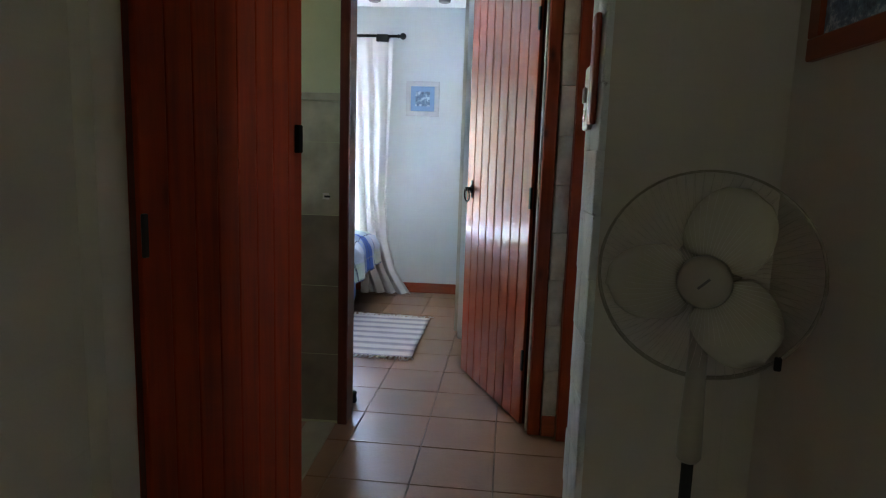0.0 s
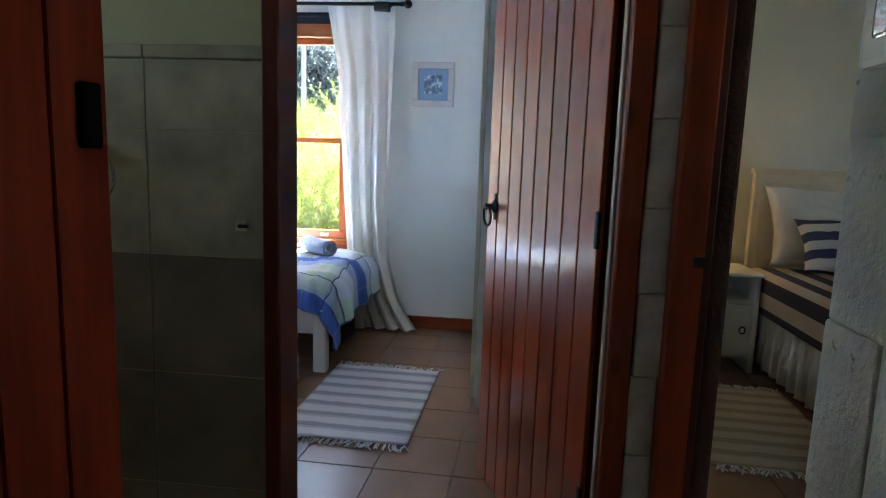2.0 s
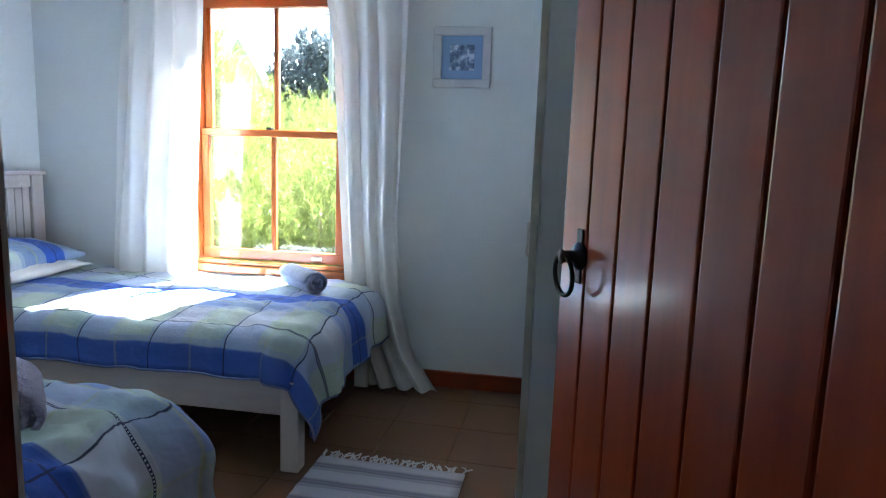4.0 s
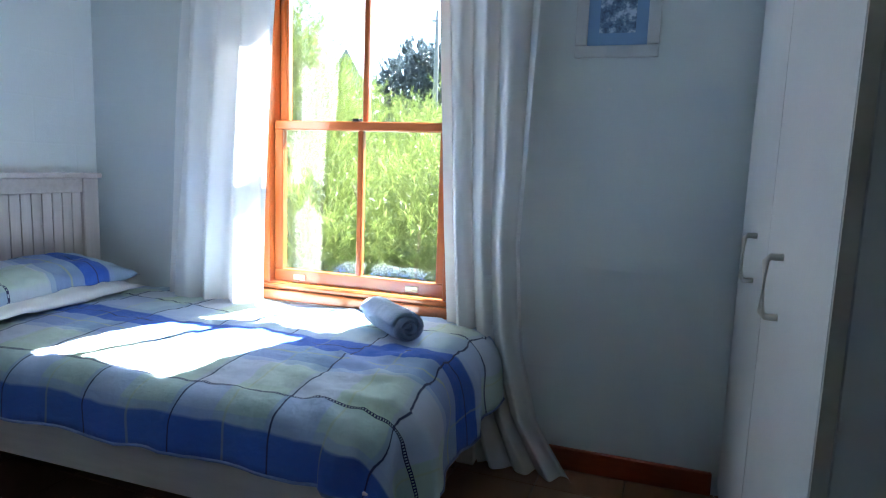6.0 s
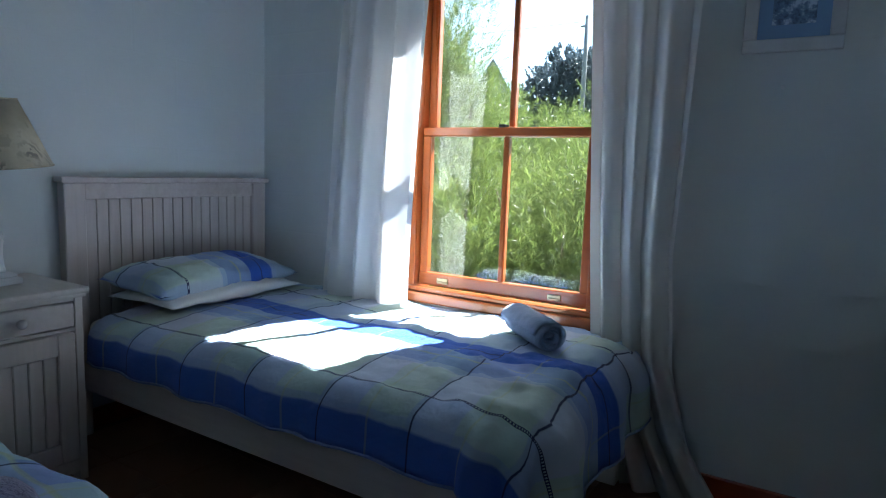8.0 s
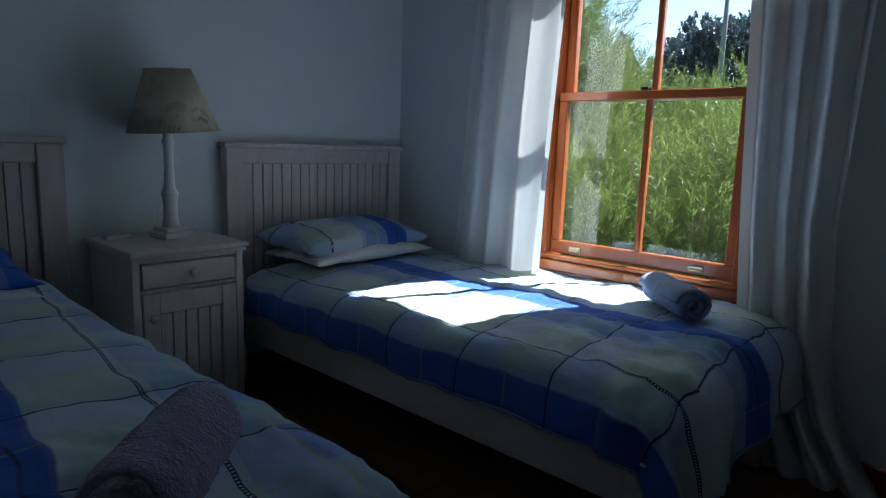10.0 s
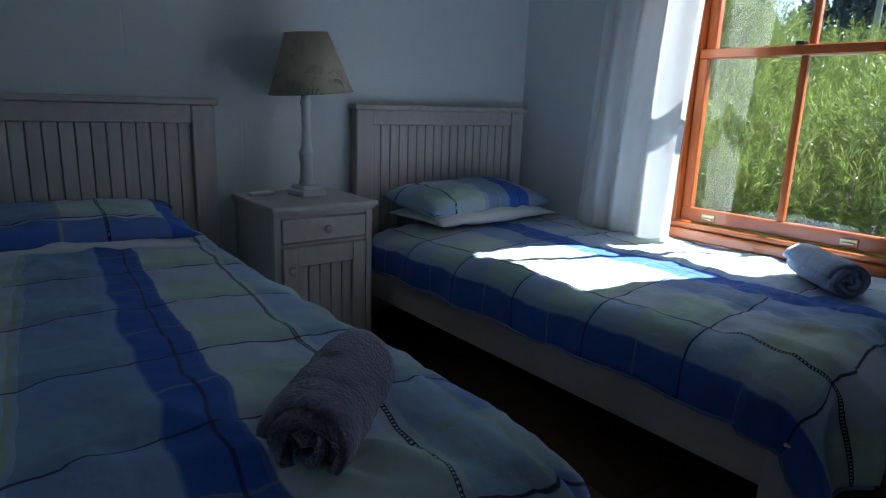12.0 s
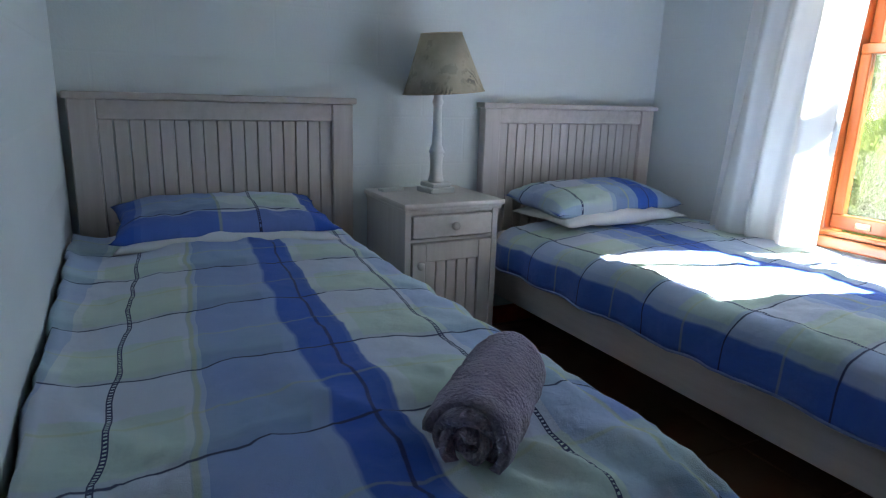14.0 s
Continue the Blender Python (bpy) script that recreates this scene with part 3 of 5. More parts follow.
def soft_box(name, x0, x1, y0, y1, z0, z1, r, material, label, category):
    bm = boxes((x0, x1, y0, y1, z0, z1), bevel=r, segs=5)
    ob = tagged(part(name, bm, material, None, "", True), label, category)
    return ob


def edge_drop(s, edge, r):
    """How far out and how far down a sheet lies that hangs over a rounded edge."""
    if s <= edge:
        return s, 0.0
    a = (s - edge) / r
    if a < math.pi / 2:
        return edge + r * math.sin(a), -r * (1 - math.cos(a))
    return edge + r + 0.05 * (s - edge - r * math.pi / 2), -r - (s - edge - r * math.pi / 2)


def duvet(name, x_head, x_edge, y_tuck, y_edge, z_top, hang_side, hang_foot, v_zero, seed, material, label, u_shift=0.0, tuck_drop=0.05, puff=0.02, r=0.085, corner=0.20, skew=0.0, r_foot=None, tip=-0.1):
    """A checked duvet: it hangs over one long side (toward y_edge) and over the foot. Cloth coordinates in metres."""
    sgn = 1.0 if y_edge > y_tuck else -1.0
    wide, long = abs(y_edge - y_tuck), x_edge - x_head
    r_foot = r_foot or r
    nu, nv = 110, 70
    su, sv = long + hang_foot, wide + hang_side
    verts, uvs = [], []
    for j in range(nv + 1):
        v = sv * j / nv
        for i in range(nu + 1):
            u = su * i / nu
            fu, fv = max(0.0, u - long), max(0.0, v - wide)
            ku, kv = u - (long - corner), v - (wide - corner)
            fan = 0.0
            if ku > 0 and kv > 0:
                d_ = math.hypot(ku, kv)
                # the corner of the cloth falls in a fan of folds
                cross = 2 * ku * kv / (d_ * d_)
                reach = d_ if d_ < corner else corner + (d_ - corner) * (1 + tip * cross)
                h_, drop = edge_drop(reach, corner, r * (kv / d_) ** 2 + r_foot * (ku / d_) ** 2)
                hx, hy = long - corner + h_ * ku / d_, wide - corner + h_ * kv / d_
                fan = 0.028 * math.sin(math.atan2(kv, ku) * 9 + seed) * min(1.0, max(0.0, d_ - corner) / 0.15)
                hx, hy = hx + fan * ku / d_, hy + fan * kv / d_
            else:
                hx, dx = edge_drop(u, long, r_foot)
                hy, dy = edge_drop(v, wide, r)
                drop = dx + dy
            p = noise.noise(Vector((u * 3.1 + seed, v * 3.1, seed * 1.7)))
            q = noise.noise(Vector((u * 9.0 + seed, v * 9.0, seed)))
            d = noise.noise(Vector((u * 26.0 - seed, v * 20.0, 2.0)))
            lift = puff * (0.9 * p + 0.45 * q) + 0.005 * d
            # gentle crown over the mattress, sinking at the tucked side
            lift += 0.025 * math.sin(math.pi * min(1.0, v / (wide + 0.05)))
            # creases gathering toward the foot
            near = max(0.0, 1.0 - max(0.0, long - u) / 0.55)
            crease = 1.0 - abs(noise.noise(Vector(((u * 0.8 + v * 0.6) * 3.2 + seed, (v * 0.8 - u * 0.6) * 11.0, seed * 0.7)))) * 2.4
            lift += (0.004 + 0.013 * near) * max(0.0, crease)
            fine = 1.0 - abs(noise.noise(Vector(((u * 0.9 - v * 0.4) * 6.0 - seed, (v * 0.9 + u * 0.4) * 24.0, seed * 1.3)))) * 2.8
            lift += (0.0025 + 0.004 * near) * max(0.0, fine)
            if v < 0.10:
                lift -= tuck_drop * (1 - v / 0.10) ** 2
            out = 0.012 * q + 0.010 * math.sin(u * 22 + 3 * p) * min(1.0, fv / 0.12)
            outx = 0.014 * q + 0.016 * math.sin(v * 19 + 2 * p) * min(1.0, fu / 0.12)
            flat = min(1.0, max(0.0, 1.0 + drop / 0.10))
            z = z_top + drop + lift * (0.35 + 0.65 * flat)
            verts.append((x_head + hx + outx, y_tuck + sgn * (hy + out), z))
            uvs.append((u + u_shift, v_zero - v - skew * (u - 0.75)))
    faces = [(j * (nu + 1) + i, j * (nu + 1) + i + 1, (j + 1) * (nu + 1) + i + 1, (j + 1) * (nu + 1) + i) for j in range(nv) for i in range(nu)]
    if sgn < 0:
        faces = [f[::-1] for f in faces]
    me = bpy.data.meshes.new(name)
    me.from_pydata(verts, [], faces)
    layer = me.uv_layers.new(name="cloth")
    for lp in me.loops:
        layer.data[lp.index].uv = uvs[lp.vertex_index]
    me.polygons.foreach_set("use_smooth", [True] * len(me.polygons))
    me.materials.append(material)
    ob = new(name, me)
    so = ob.modifiers.new("thickness", "SOLIDIFY")
    so.thickness, so.offset = 0.022, -1.0
    edge = [nv * (nu + 1) + i for i in range(0, nu + 1, 2)] + [j * (nu + 1) + nu for j in range(nv - 2, -1, -2)]
    part("hem", tube(bmesh.new(), [Vector(verts[k]) - Vector((0, 0, 0.004)) for k in edge], 0.0045, 6), HEM, ob, "pale stitched hem", True)
    return tagged(ob, label, "duvet", "duvets")


def pillow(name, centre, size, turn, material, label, seed, v_shift=(0.0, 0.0), tilt=(0, 0)):
    """A stuffed pillow with pinched corners; cloth coordinates in metres."""
    n = 36
    L, W, H = size
    me = bpy.data.meshes.new(name)
    verts, uvs, faces = [], [], []
    for side in (1, -1):
        for j in range(n + 1):
            for i in range(n + 1):
                a, b = -1 + 2 * i / n, -1 + 2 * j / n
                ea, eb = 1 - abs(a) ** 2.6, 1 - abs(b) ** 2.6
                h = H / 2 * (max(ea, 0) * max(eb, 0)) ** 0.42
                pinch = 1 - 0.10 * (1 - (abs(a) * abs(b)) ** 2) * 0.5
                x, y = a * L / 2 * (1 - 0.06 * (1 - abs(b)) ** 0.5 * abs(a) ** 3), b * W / 2 * (1 - 0.05 * (1 - abs(a)) ** 0.5 * abs(b) ** 3)
                wr = noise.noise(Vector((x * 7 + seed, y * 7, side))) * 0.010 * min(1, h / 0.03) + noise.noise(Vector((x * 18 + seed, y * 18, side))) * 0.004 * min(1, h / 0.03)
                # uneven stuffing and a crumpled rim
                rim = (abs(a) ** 4 + abs(b) ** 4) * 0.5
                wr += 0.008 * min(1, h / 0.02) * max(0.0, 1.0 - 2.6 * abs(noise.noise(Vector((x * 5 + y * 3 + seed, (y - x) * 11, seed))))) if side > 0 else 0.0
                sag = 0.010 * rim * noise.noise(Vector((x * 9 + seed, y * 9, 4.0)))
                jx, jy = 0.016 * rim * noise.noise(Vector((y * 8 + seed, a, 6.0))), 0.016 * rim * noise.noise(Vector((x * 8 + seed, b, 8.0)))
                verts.append((x * pinch + jx, y * pinch + jy, (side * h + wr if side > 0 else -h * 0.6 + wr) + sag))
                uvs.append((x + v_shift[0], y + v_shift[1]))
    m = (n + 1) ** 2
    for s in (0, 1):
        for j in range(n):
            for i in range(n):
                f = (s * m + j * (n + 1) + i, s * m + j * (n + 1) + i + 1, s * m + (j + 1) * (n + 1) + i + 1, s * m + (j + 1) * (n + 1) + i)
                faces.append(f if s == 0 else f[::-1])
    me.from_pydata(verts, [], faces)
    layer = me.uv_layers.new(name="cloth")
    for lp in me.loops:
        layer.data[lp.index].uv = uvs[lp.vertex_index]
    bm = bmesh.new()
    bm.from_mesh(me)
    bmesh.ops.remove_doubles(bm, verts=bm.verts, dist=0.0004)
    bm.to_mesh(me)
    bm.free()
    me.polygons.foreach_set("use_smooth", [True] * len(me.polygons))
    me.materials.append(material)
    ob = new(name, me)
    ob.matrix_world = pose(*centre, tilt[0], tilt[1], turn)
    return tagged(ob, label, "pillow", "pillows")


def rolled_towel(centre, axis_yaw, length, radius, material, label, seed):
    """A towel rolled up: a spiral strip with soft thickness."""
    turns, per = 3.6, 26
    n = int(turns * per)
    rows = 26
    verts, faces = [], []
    for j in range(rows + 1):
        s = j / rows - 0.5
        for i in range(n + 1):
            a = 2 * math.pi * i / per
            rr = radius * (0.14 + 0.80 * i / n)
            tele = 0.010 * math.sin(i * 0.35 + seed) * (abs(s) * 2) ** 6
            bumpy = 1 + 0.035 * noise.noise(Vector((s * 16, seed, 3.0))) + 0.05 * noise.noise(Vector((s * 9, math.cos(a) * 1.3 + seed, math.sin(a) * 1.3))) + 0.03 * noise.noise(Vector((s * 30, math.cos(a) * 3 + seed, math.sin(a) * 3)))
            bumpy += 0.055 * (0.5 - abs(noise.noise(Vector((s * 15 + 0.5 * math.cos(a), seed + 7, math.sin(a) * 0.5)))) * 1.6)
            dent = 1 - 0.05 * math.exp(-((s - 0.12) / 0.06) ** 2) if i > n - per else 1.0
            end = 1 - 0.10 * (abs(s) * 2) ** 10
            verts.append((rr * bumpy * dent * end * math.cos(a - 0.6), s * length + tele, rr * bumpy * dent * end * math.sin(a - 0.6) * 0.94))
    faces = [(j * (n + 1) + i, j * (n + 1) + i + 1, (j + 1) * (n + 1) + i + 1, (j + 1) * (n + 1) + i) for j in range(rows) for i in range(n)]
    me = bpy.data.meshes.new("rolled_towel")
    me.from_pydata(verts, [], faces)
    me.polygons.foreach_set("use_smooth", [True] * len(me.polygons))
    me.materials.append(material)
    ob = new("rolled_towel", me)
    so = ob.modifiers.new("thickness", "SOLIDIFY")
    so.thickness, so.offset = radius * 0.215, 0.0
    ob.matrix_world = pose(*centre, 0, 0, axis_yaw)
    return tagged(ob, label, "towel", "rolled towels")


bed_frame("single_bed", pose(-2.85, 5.164, 0), 0.966, "whitewashed wooden single bed against the window wall", 1.015, 17)
bed_frame("single_bed", pose(-2.85, 3.634, 0), 0.93, "whitewashed wooden single bed beside the plain wall", 1.017, 17)
soft_box("mattress", -2.78, -1.03, 4.73, 5.60, 0.277, 0.475, 0.05, SHEET, "white mattress on the bed by the window", "mattress")
soft_box("mattress", -2.78, -1.03, 3.22, 3.94, 0.277, 0.54, 0.05, SHEET, "white mattress on the bed by the wall", "mattress")
duvet("duvet", -2.64, -0.985, 5.655, 4.735, 0.505, 0.195, 0.30, 0.900, 1.3, PLAID, "blue and green checked duvet, sunlit, on the window bed", 0.019, tuck_drop=-0.008, puff=0.016, r_foot=0.11, tip=0.10, corner=0.09)
duvet("duvet", -2.60, -1.005, 3.160, 3.912, 0.580, 0.22, 0.40, 0.698, 6.1, PLAID_B, "blue and green checked duvet on the shaded bed", 0.070, tuck_drop=-0.03, corner=0.06, puff=0.016, skew=0.085, r_foot=0.14)
pillow("pillow", (-2.565, 5.14, 0.560), (0.38, 0.68, 0.080), 2, SHEET, "flat white pillow under a checked one", 2.2)
pillow("pillow", (-2.605, 5.145, 0.612), (0.37, 0.73, 0.155), 3, PLAID, "plump blue and green checked pillow", 3.7, (0.1, 0.235), (0, 5))
pillow("pillow", (-2.555, 3.585, 0.598), (0.43, 0.64, 0.085), -2, SHEET, "flat white pillow under a checked one", 4.4)
pillow("pillow", (-2.56, 3.585, 0.638), (0.40, 0.66, 0.115), -2, PLAID_C, "plump checked pillow with royal blue ends", 5.2, (0.17, 0.0), (0, 4))
rolled_towel((-1.212, 5.36, 0.580), 48, 0.275, 0.058, TOWEL_BLUE, "rolled pale blue towel on the sunlit duvet", 1.0)
rolled_towel((-1.165, 3.715, 0.640), 44, 0.235, 0.060, TOWEL_LILAC, "rolled lilac towel on the shaded duvet", 2.0)


# ---- bedside table and lamp ----
def knob(parent, x, y, z, r, m):
    k = part("knob", lathe([(r * 0.5, 0), (r * 0.45, r * 0.5), (r * 0.9, r * 0.9), (r, r * 1.3), (r * 0.8, r * 1.8), (r * 0.3, r * 2.0)], 14), m, parent, "", True)
    k.matrix_local = pose(x, y, z, 0, 90, 0)
    return k


def bedside_table(m):
    """Local x points into the room, y across; 0.41 wide, 0.40 deep, 0.67 high."""
    b = thing("bedside_table", m, "whitewashed bedside table with drawer and door", "bedside table")
    part("top", boxes((0.0, 0.40, -0.207, 0.207, 0.648, 0.668), bevel=0.007, segs=2), PALE_WASH_X, b)
    part("moulding", boxes((0.0, 0.388, -0.199, 0.199, 0.634, 0.648), bevel=0.005, segs=2), PALE_WASH_X, b)
    for y in (-0.193, 0.168):
        part("side_panel", boxes((0.0, 0.375, y, y + 0.025, 0.0, 0.634), bevel=0.002), PALE_WASH, b)
    part("back_panel", boxes((0.0, 0.012, -0.168, 0.168, 0.0435, 0.634)), PALE_WASH, b)
    for z0, z1 in ((0.622, 0.634), (0.522, 0.533), (0.0326, 0.0761)):
        part("rail", boxes((0.345, 0.370, -0.168, 0.168, z0, z1)), PALE_WASH_X, b)
    drawer = part("drawer", boxes((0.05, 0.379, -0.164, 0.164, 0.537, 0.618), bevel=0.004), PALE_WASH_X, b)
    knob(drawer, 0.379, 0.0, 0.579, 0.016, PALE_WASH)
    door = part("cabinet_door", boxes((0.35, 0.379, -0.164, -0.110, 0.0815, 0.517), (0.35, 0.379, 0.110, 0.164, 0.0815, 0.517), (0.35, 0.378, -0.110, 0.110, 0.447, 0.517), (0.35, 0.378, -0.110, 0.110, 0.0815, 0.1467), bevel=0.003), PALE_WASH, b)
    for i in range(5):
        y = -0.110 + i * 0.044
        part("door_slat", boxes((0.355, 0.370, y + 0.0016, y + 0.0424, 0.1467, 0.447), bevel=0.003), PALE_WASH, door)
    knob(door, 0.379, -0.137, 0.440, 0.015, PALE_WASH)
    return b


bedside_table(pose(-2.85, 4.367, 0))

SHADE, st, so_ = nodes_of("printed_linen_shade")
sv = coords(st)
warp = node(st, "ShaderNodeTexNoise", Scale=22.0, Detail=2.0)
st.links.new(sv, warp.inputs["Vector"])
bent = st.nodes.new("ShaderNodeMix")
bent.data_type = "VECTOR"
bent.inputs[0].default_value = 0.035
st.links.new(sv, bent.inputs[4])
st.links.new(warp.outputs["Color"], bent.inputs[5])
vo = node(st, "ShaderNodeTexVoronoi", Scale=8.5)
st.links.new(bent.outputs[1], vo.inputs["Vector"])
petal = node(st, "ShaderNodeTexWave", Scale=26.0, Distortion=9.0, Detail=3.0)
st.links.new(sv, petal.inputs["Vector"])
head = ramp(st, vo.outputs["Distance"], [(0.18, (1, 1, 1)), (0.36, (0, 0, 0))])
veins = ramp(st, petal.outputs[0], [(0.45, (0, 0, 0)), (0.62, (1, 1, 1))])
sprig = maths(st, "MULTIPLY", ramp(st, noise_of(st, sv, 13, 3), [(0.56, (0, 0, 0)), (0.60, (1, 1, 1))]), 0.4)
ink = maths(st, "MAXIMUM", maths(st, "MULTIPLY", head, veins), sprig)
sc = mixc(st, maths(st, "MULTIPLY", ink, 0.62), ramp(st, noise_of(st, sv, 12), [(0.3, (0.42, 0.36, 0.26)), (0.7, (0.56, 0.49, 0.37))]), (0.09, 0.085, 0.08))
sp = finish(st, so_, sc, 0.9, 0, bump_of(st, noise_of(st, sv, 500, 2), 0.3, 0.001))


def table_lamp(m, material, h_shade, label):
    lamp = thing("table_lamp", m, label, "table lamp")
    base = part("base", boxes((-0.055, 0.055, -0.055, 0.055, 0, 0.022), (-0.045, 0.045, -0.045, 0.045, 0.022, 0.038), bevel=0.004), WHITE_PAINT, lamp)
    part("stem", lathe([(0.030, 0.038), (0.030, 0.05), (0.026, 0.06), (0.0235, 0.10), (0.025, 0.135), (0.029, 0.14), (0.025, 0.148), (0.031, 0.155), (0.027, 0.165), (0.019, 0.185), (0.0165, 0.25), (0.0165, 0.33), (0.022, 0.345), (0.017, 0.355), (0.016, 0.40)], 20), WHITE_PAINT, lamp, "", True)
    bm = bmesh.new()
    n = 40
    for r0, r1 in ((0.156, 0.077),):
        lo = [bm.verts.new((r0 * math.cos(2 * math.pi * i / n), r0 * math.sin(2 * math.pi * i / n), 0.38)) for i in range(n)]
        hi = [bm.verts.new((r1 * math.cos(2 * math.pi * i / n), r1 * math.sin(2 * math.pi * i / n), 0.38 + h_shade)) for i in range(n)]
        for i in range(n):
            bm.faces.new((lo[i], lo[(i + 1) % n], hi[(i + 1) % n], hi[i]))
    sh = part("shade", bm, material, lamp, "", True)
    sh.matrix_local = pose(0, 0.02, 0.45) @ pose(0, 0, 0, 5.0, 0, 0) @ pose(0, 0, -0.45)
    sh.modifiers.new("thickness", "SOLIDIFY").thickness = 0.003
    for r, z in ((0.156, 0.381), (0.077, 0.379 + h_shade)):
        part("rim", tube(bmesh.new(), [(r * math.cos(2 * math.pi * i / n), r * math.sin(2 * math.pi * i / n), z) for i in range(n)], 0.0022, 6, True), material, sh, "", True)
    return lamp


table_lamp(pose(-2.69, 4.40, 0.6685, 0, 0, 8), SHADE, 0.215, "white turned wooden lamp with floral linen shade")


# ---- built-in cupboard ----
def cupboard():
    """White cupboard along the east wall; its doors face the room."""
    x, y0, y1, zt = -0.113, 4.365, 5.66, 2.34
    c = tagged(part("wardrobe", boxes((x + 0.022, 0.338, y0, y1, 0.0, zt), bevel=0.002), WARDROBE_PAINT), "tall white painted built-in wardrobe", "wardrobe")
    for a, b, yc in ((y0 + 0.004, 5.018, 4.79), (5.022, y1 - 0.004, 5.25)):
        d = part("wardrobe_door", boxes((x, x + 0.020, a, b, 0.05, zt - 0.01), bevel=0.003), WARDROBE_PAINT, c)
        bm = bmesh.new()
        zc = 0.892
        tube(bm, [(x, yc, zc - 0.06), (x - 0.022, yc, zc - 0.06), (x - 0.030, yc, zc - 0.052), (x - 0.030, yc, zc + 0.052), (x - 0.022, yc, zc + 0.06), (x, yc, zc + 0.06)], 0.007, 8)
        part("handle", bm, PLASTIC, d, "white bow handle", True)
    part("edge_strip", boxes((x + 0.001, x + 0.021, y0 - 0.0015, y0 + 0.003, 0.05, zt - 0.01)), EDGE_TAN, c, "worn yellowish door edge")
    c.matrix_world = pose(x, y1, 0) @ pose(0, 0, 0, 0, 0, -2.2) @ pose(-x, -y1, 0)
    return c


cupboard()


# ---- curtains, rod, blind ----
def curtain_panel(name, left, right, label, folds, seed, bottom):
    """left and right give the panel's edges from top to hem as (height, x)."""
    nu, nv = 130, 60
    verts = []
    z_top = 2.09

    def at(table, z):
        for (za, xa), (zb, xb) in zip(table, table[1:]):
            if za >= z >= zb:
                k = (za - z) / (za - zb)
                return xa + (xb - xa) * k
        return table[-1][1]
    for j in range(nv + 1):
        z = z_top + (bottom - z_top) * j / nv
        xl, xr = at(left, z), at(right, z)
        low = j / nv
        for i in range(nu + 1):
            s = i / nu
            ph = s * folds * 2 * math.pi + 0.7 * noise.noise(Vector((s * 4, z * 0.8, seed))) * 2
            amp = 0.010 + 0.026 * min(1.0, low * 3.5) * (0.7 + 0.6 * noise.noise(Vector((s * 6 + seed, 0.4, 1))))
            yy = (5.565 if seed < 5 else 5.61) + amp * math.sin(ph) + 0.16 * amp * math.sin(2.3 * ph + seed + 1.5 * z) - 0.02 * low
            xx = xl + (xr - xl) * s + 0.006 * math.cos(ph)
            verts.append((xx, yy, z + 0.006 * noise.noise(Vector((s * 9, seed, 2)))))
    faces = [(j * (nu + 1) + i, j * (nu + 1) + i + 1, (j + 1) * (nu + 1) + i + 1, (j + 1) * (nu + 1) + i) for j in range(nv) for i in range(nu)]
    me = bpy.data.meshes.new(name)
    me.from_pydata(verts, [], faces)
    me.polygons.foreach_set("use_smooth", [True] * len(me.polygons))
    me.materials.append(CURTAIN)
    ob = new(name, me)
    return tagged(ob, label, "curtain", "curtains")


curtain_panel("curtain", [(2.09, -2.20), (1.75, -2.24), (0.57, -2.335), (0.0, -2.335)], [(2.09, -1.79), (1.73, -1.787), (1.3, -1.812), (0.86, -1.832), (0.60, -1.838), (0.0, -1.845)],
              "white cotton curtain drawn back beside the window", 3.8, 3.0, 0.30)
curtain_panel("curtain", [(2.09, -1.24), (1.68, -1.165), (0.9, -1.12), (0.5, -1.09), (0.25, -1.02), (0.0, -0.95)], [(2.09, -0.79), (1.66, -0.795), (0.83, -0.82), (0.45, -0.79), (0.2, -0.72), (0.0, -0.585)],
              "white cotton curtain drawn back, its hem on the floor", 3.6, 8.0, 0.004)
rod = thing("curtain_rod", pose(-1.5, 5.60, 2.105), "black iron curtain rod with ball ends", "curtain rod")
bm = bmesh.new()
tube(bm, [(-0.80, 0, 0), (0.74, 0, 0)], 0.011, 10)
part("bar", bm, IRON, rod, "", True)
for s, x in ((-1, -0.80), (1, 0.74)):
    f = part("finial", lathe([(0.011, 0), (0.018, 0.006), (0.012, 0.014), (0.012, 0.022), (0.022, 0.030), (0.028, 0.045), (0.022, 0.062), (0.006, 0.072)], 16), IRON, rod, "", True)
    f.matrix_local = pose(x, 0, 0, 0, 90 * s, 0)
for x in (-0.70, 0.62):
    part("bracket", boxes((x - 0.05, x + 0.05, -0.018, 0.089, -0.045, 0.012), bevel=0.006), IRON, rod)
blind = thing("roller_blind", pose(-1.515, 5.672, 2.05), "rolled-up dark navy blind above the window", "blind")
bm = bmesh.new()
tube(bm, [(-0.46, 0, 0), (0.46, 0, 0)], 0.017, 14)
part("roll", bm, BLIND, blind, "", True)
part("skirt", boxes((-0.45, 0.45, -0.006, 0.0, -0.055, 0.0)), BLIND, blind)

# ---- picture, nail ----
PRINT, pt, po = nodes_of("blue_landscape_print")
pv = coords(pt)
finish(pt, po, ramp(pt, noise_of(pt, pv, 30, 5, 0.7), [(0.35, (0.05, 0.08, 0.16)), (0.5, (0.16, 0.26, 0.42)), (0.6, (0.55, 0.66, 0.78))]), 0.35)
GREY_FRAME = plain("grey_white_frame_paint", (0.58, 0.59, 0.61), 0.55, 0, 0.1, 8, 120, 0.1)
MAT_BLUE = plain("blue_picture_mount", (0.22, 0.36, 0.60), 0.6, 0, 0.05)


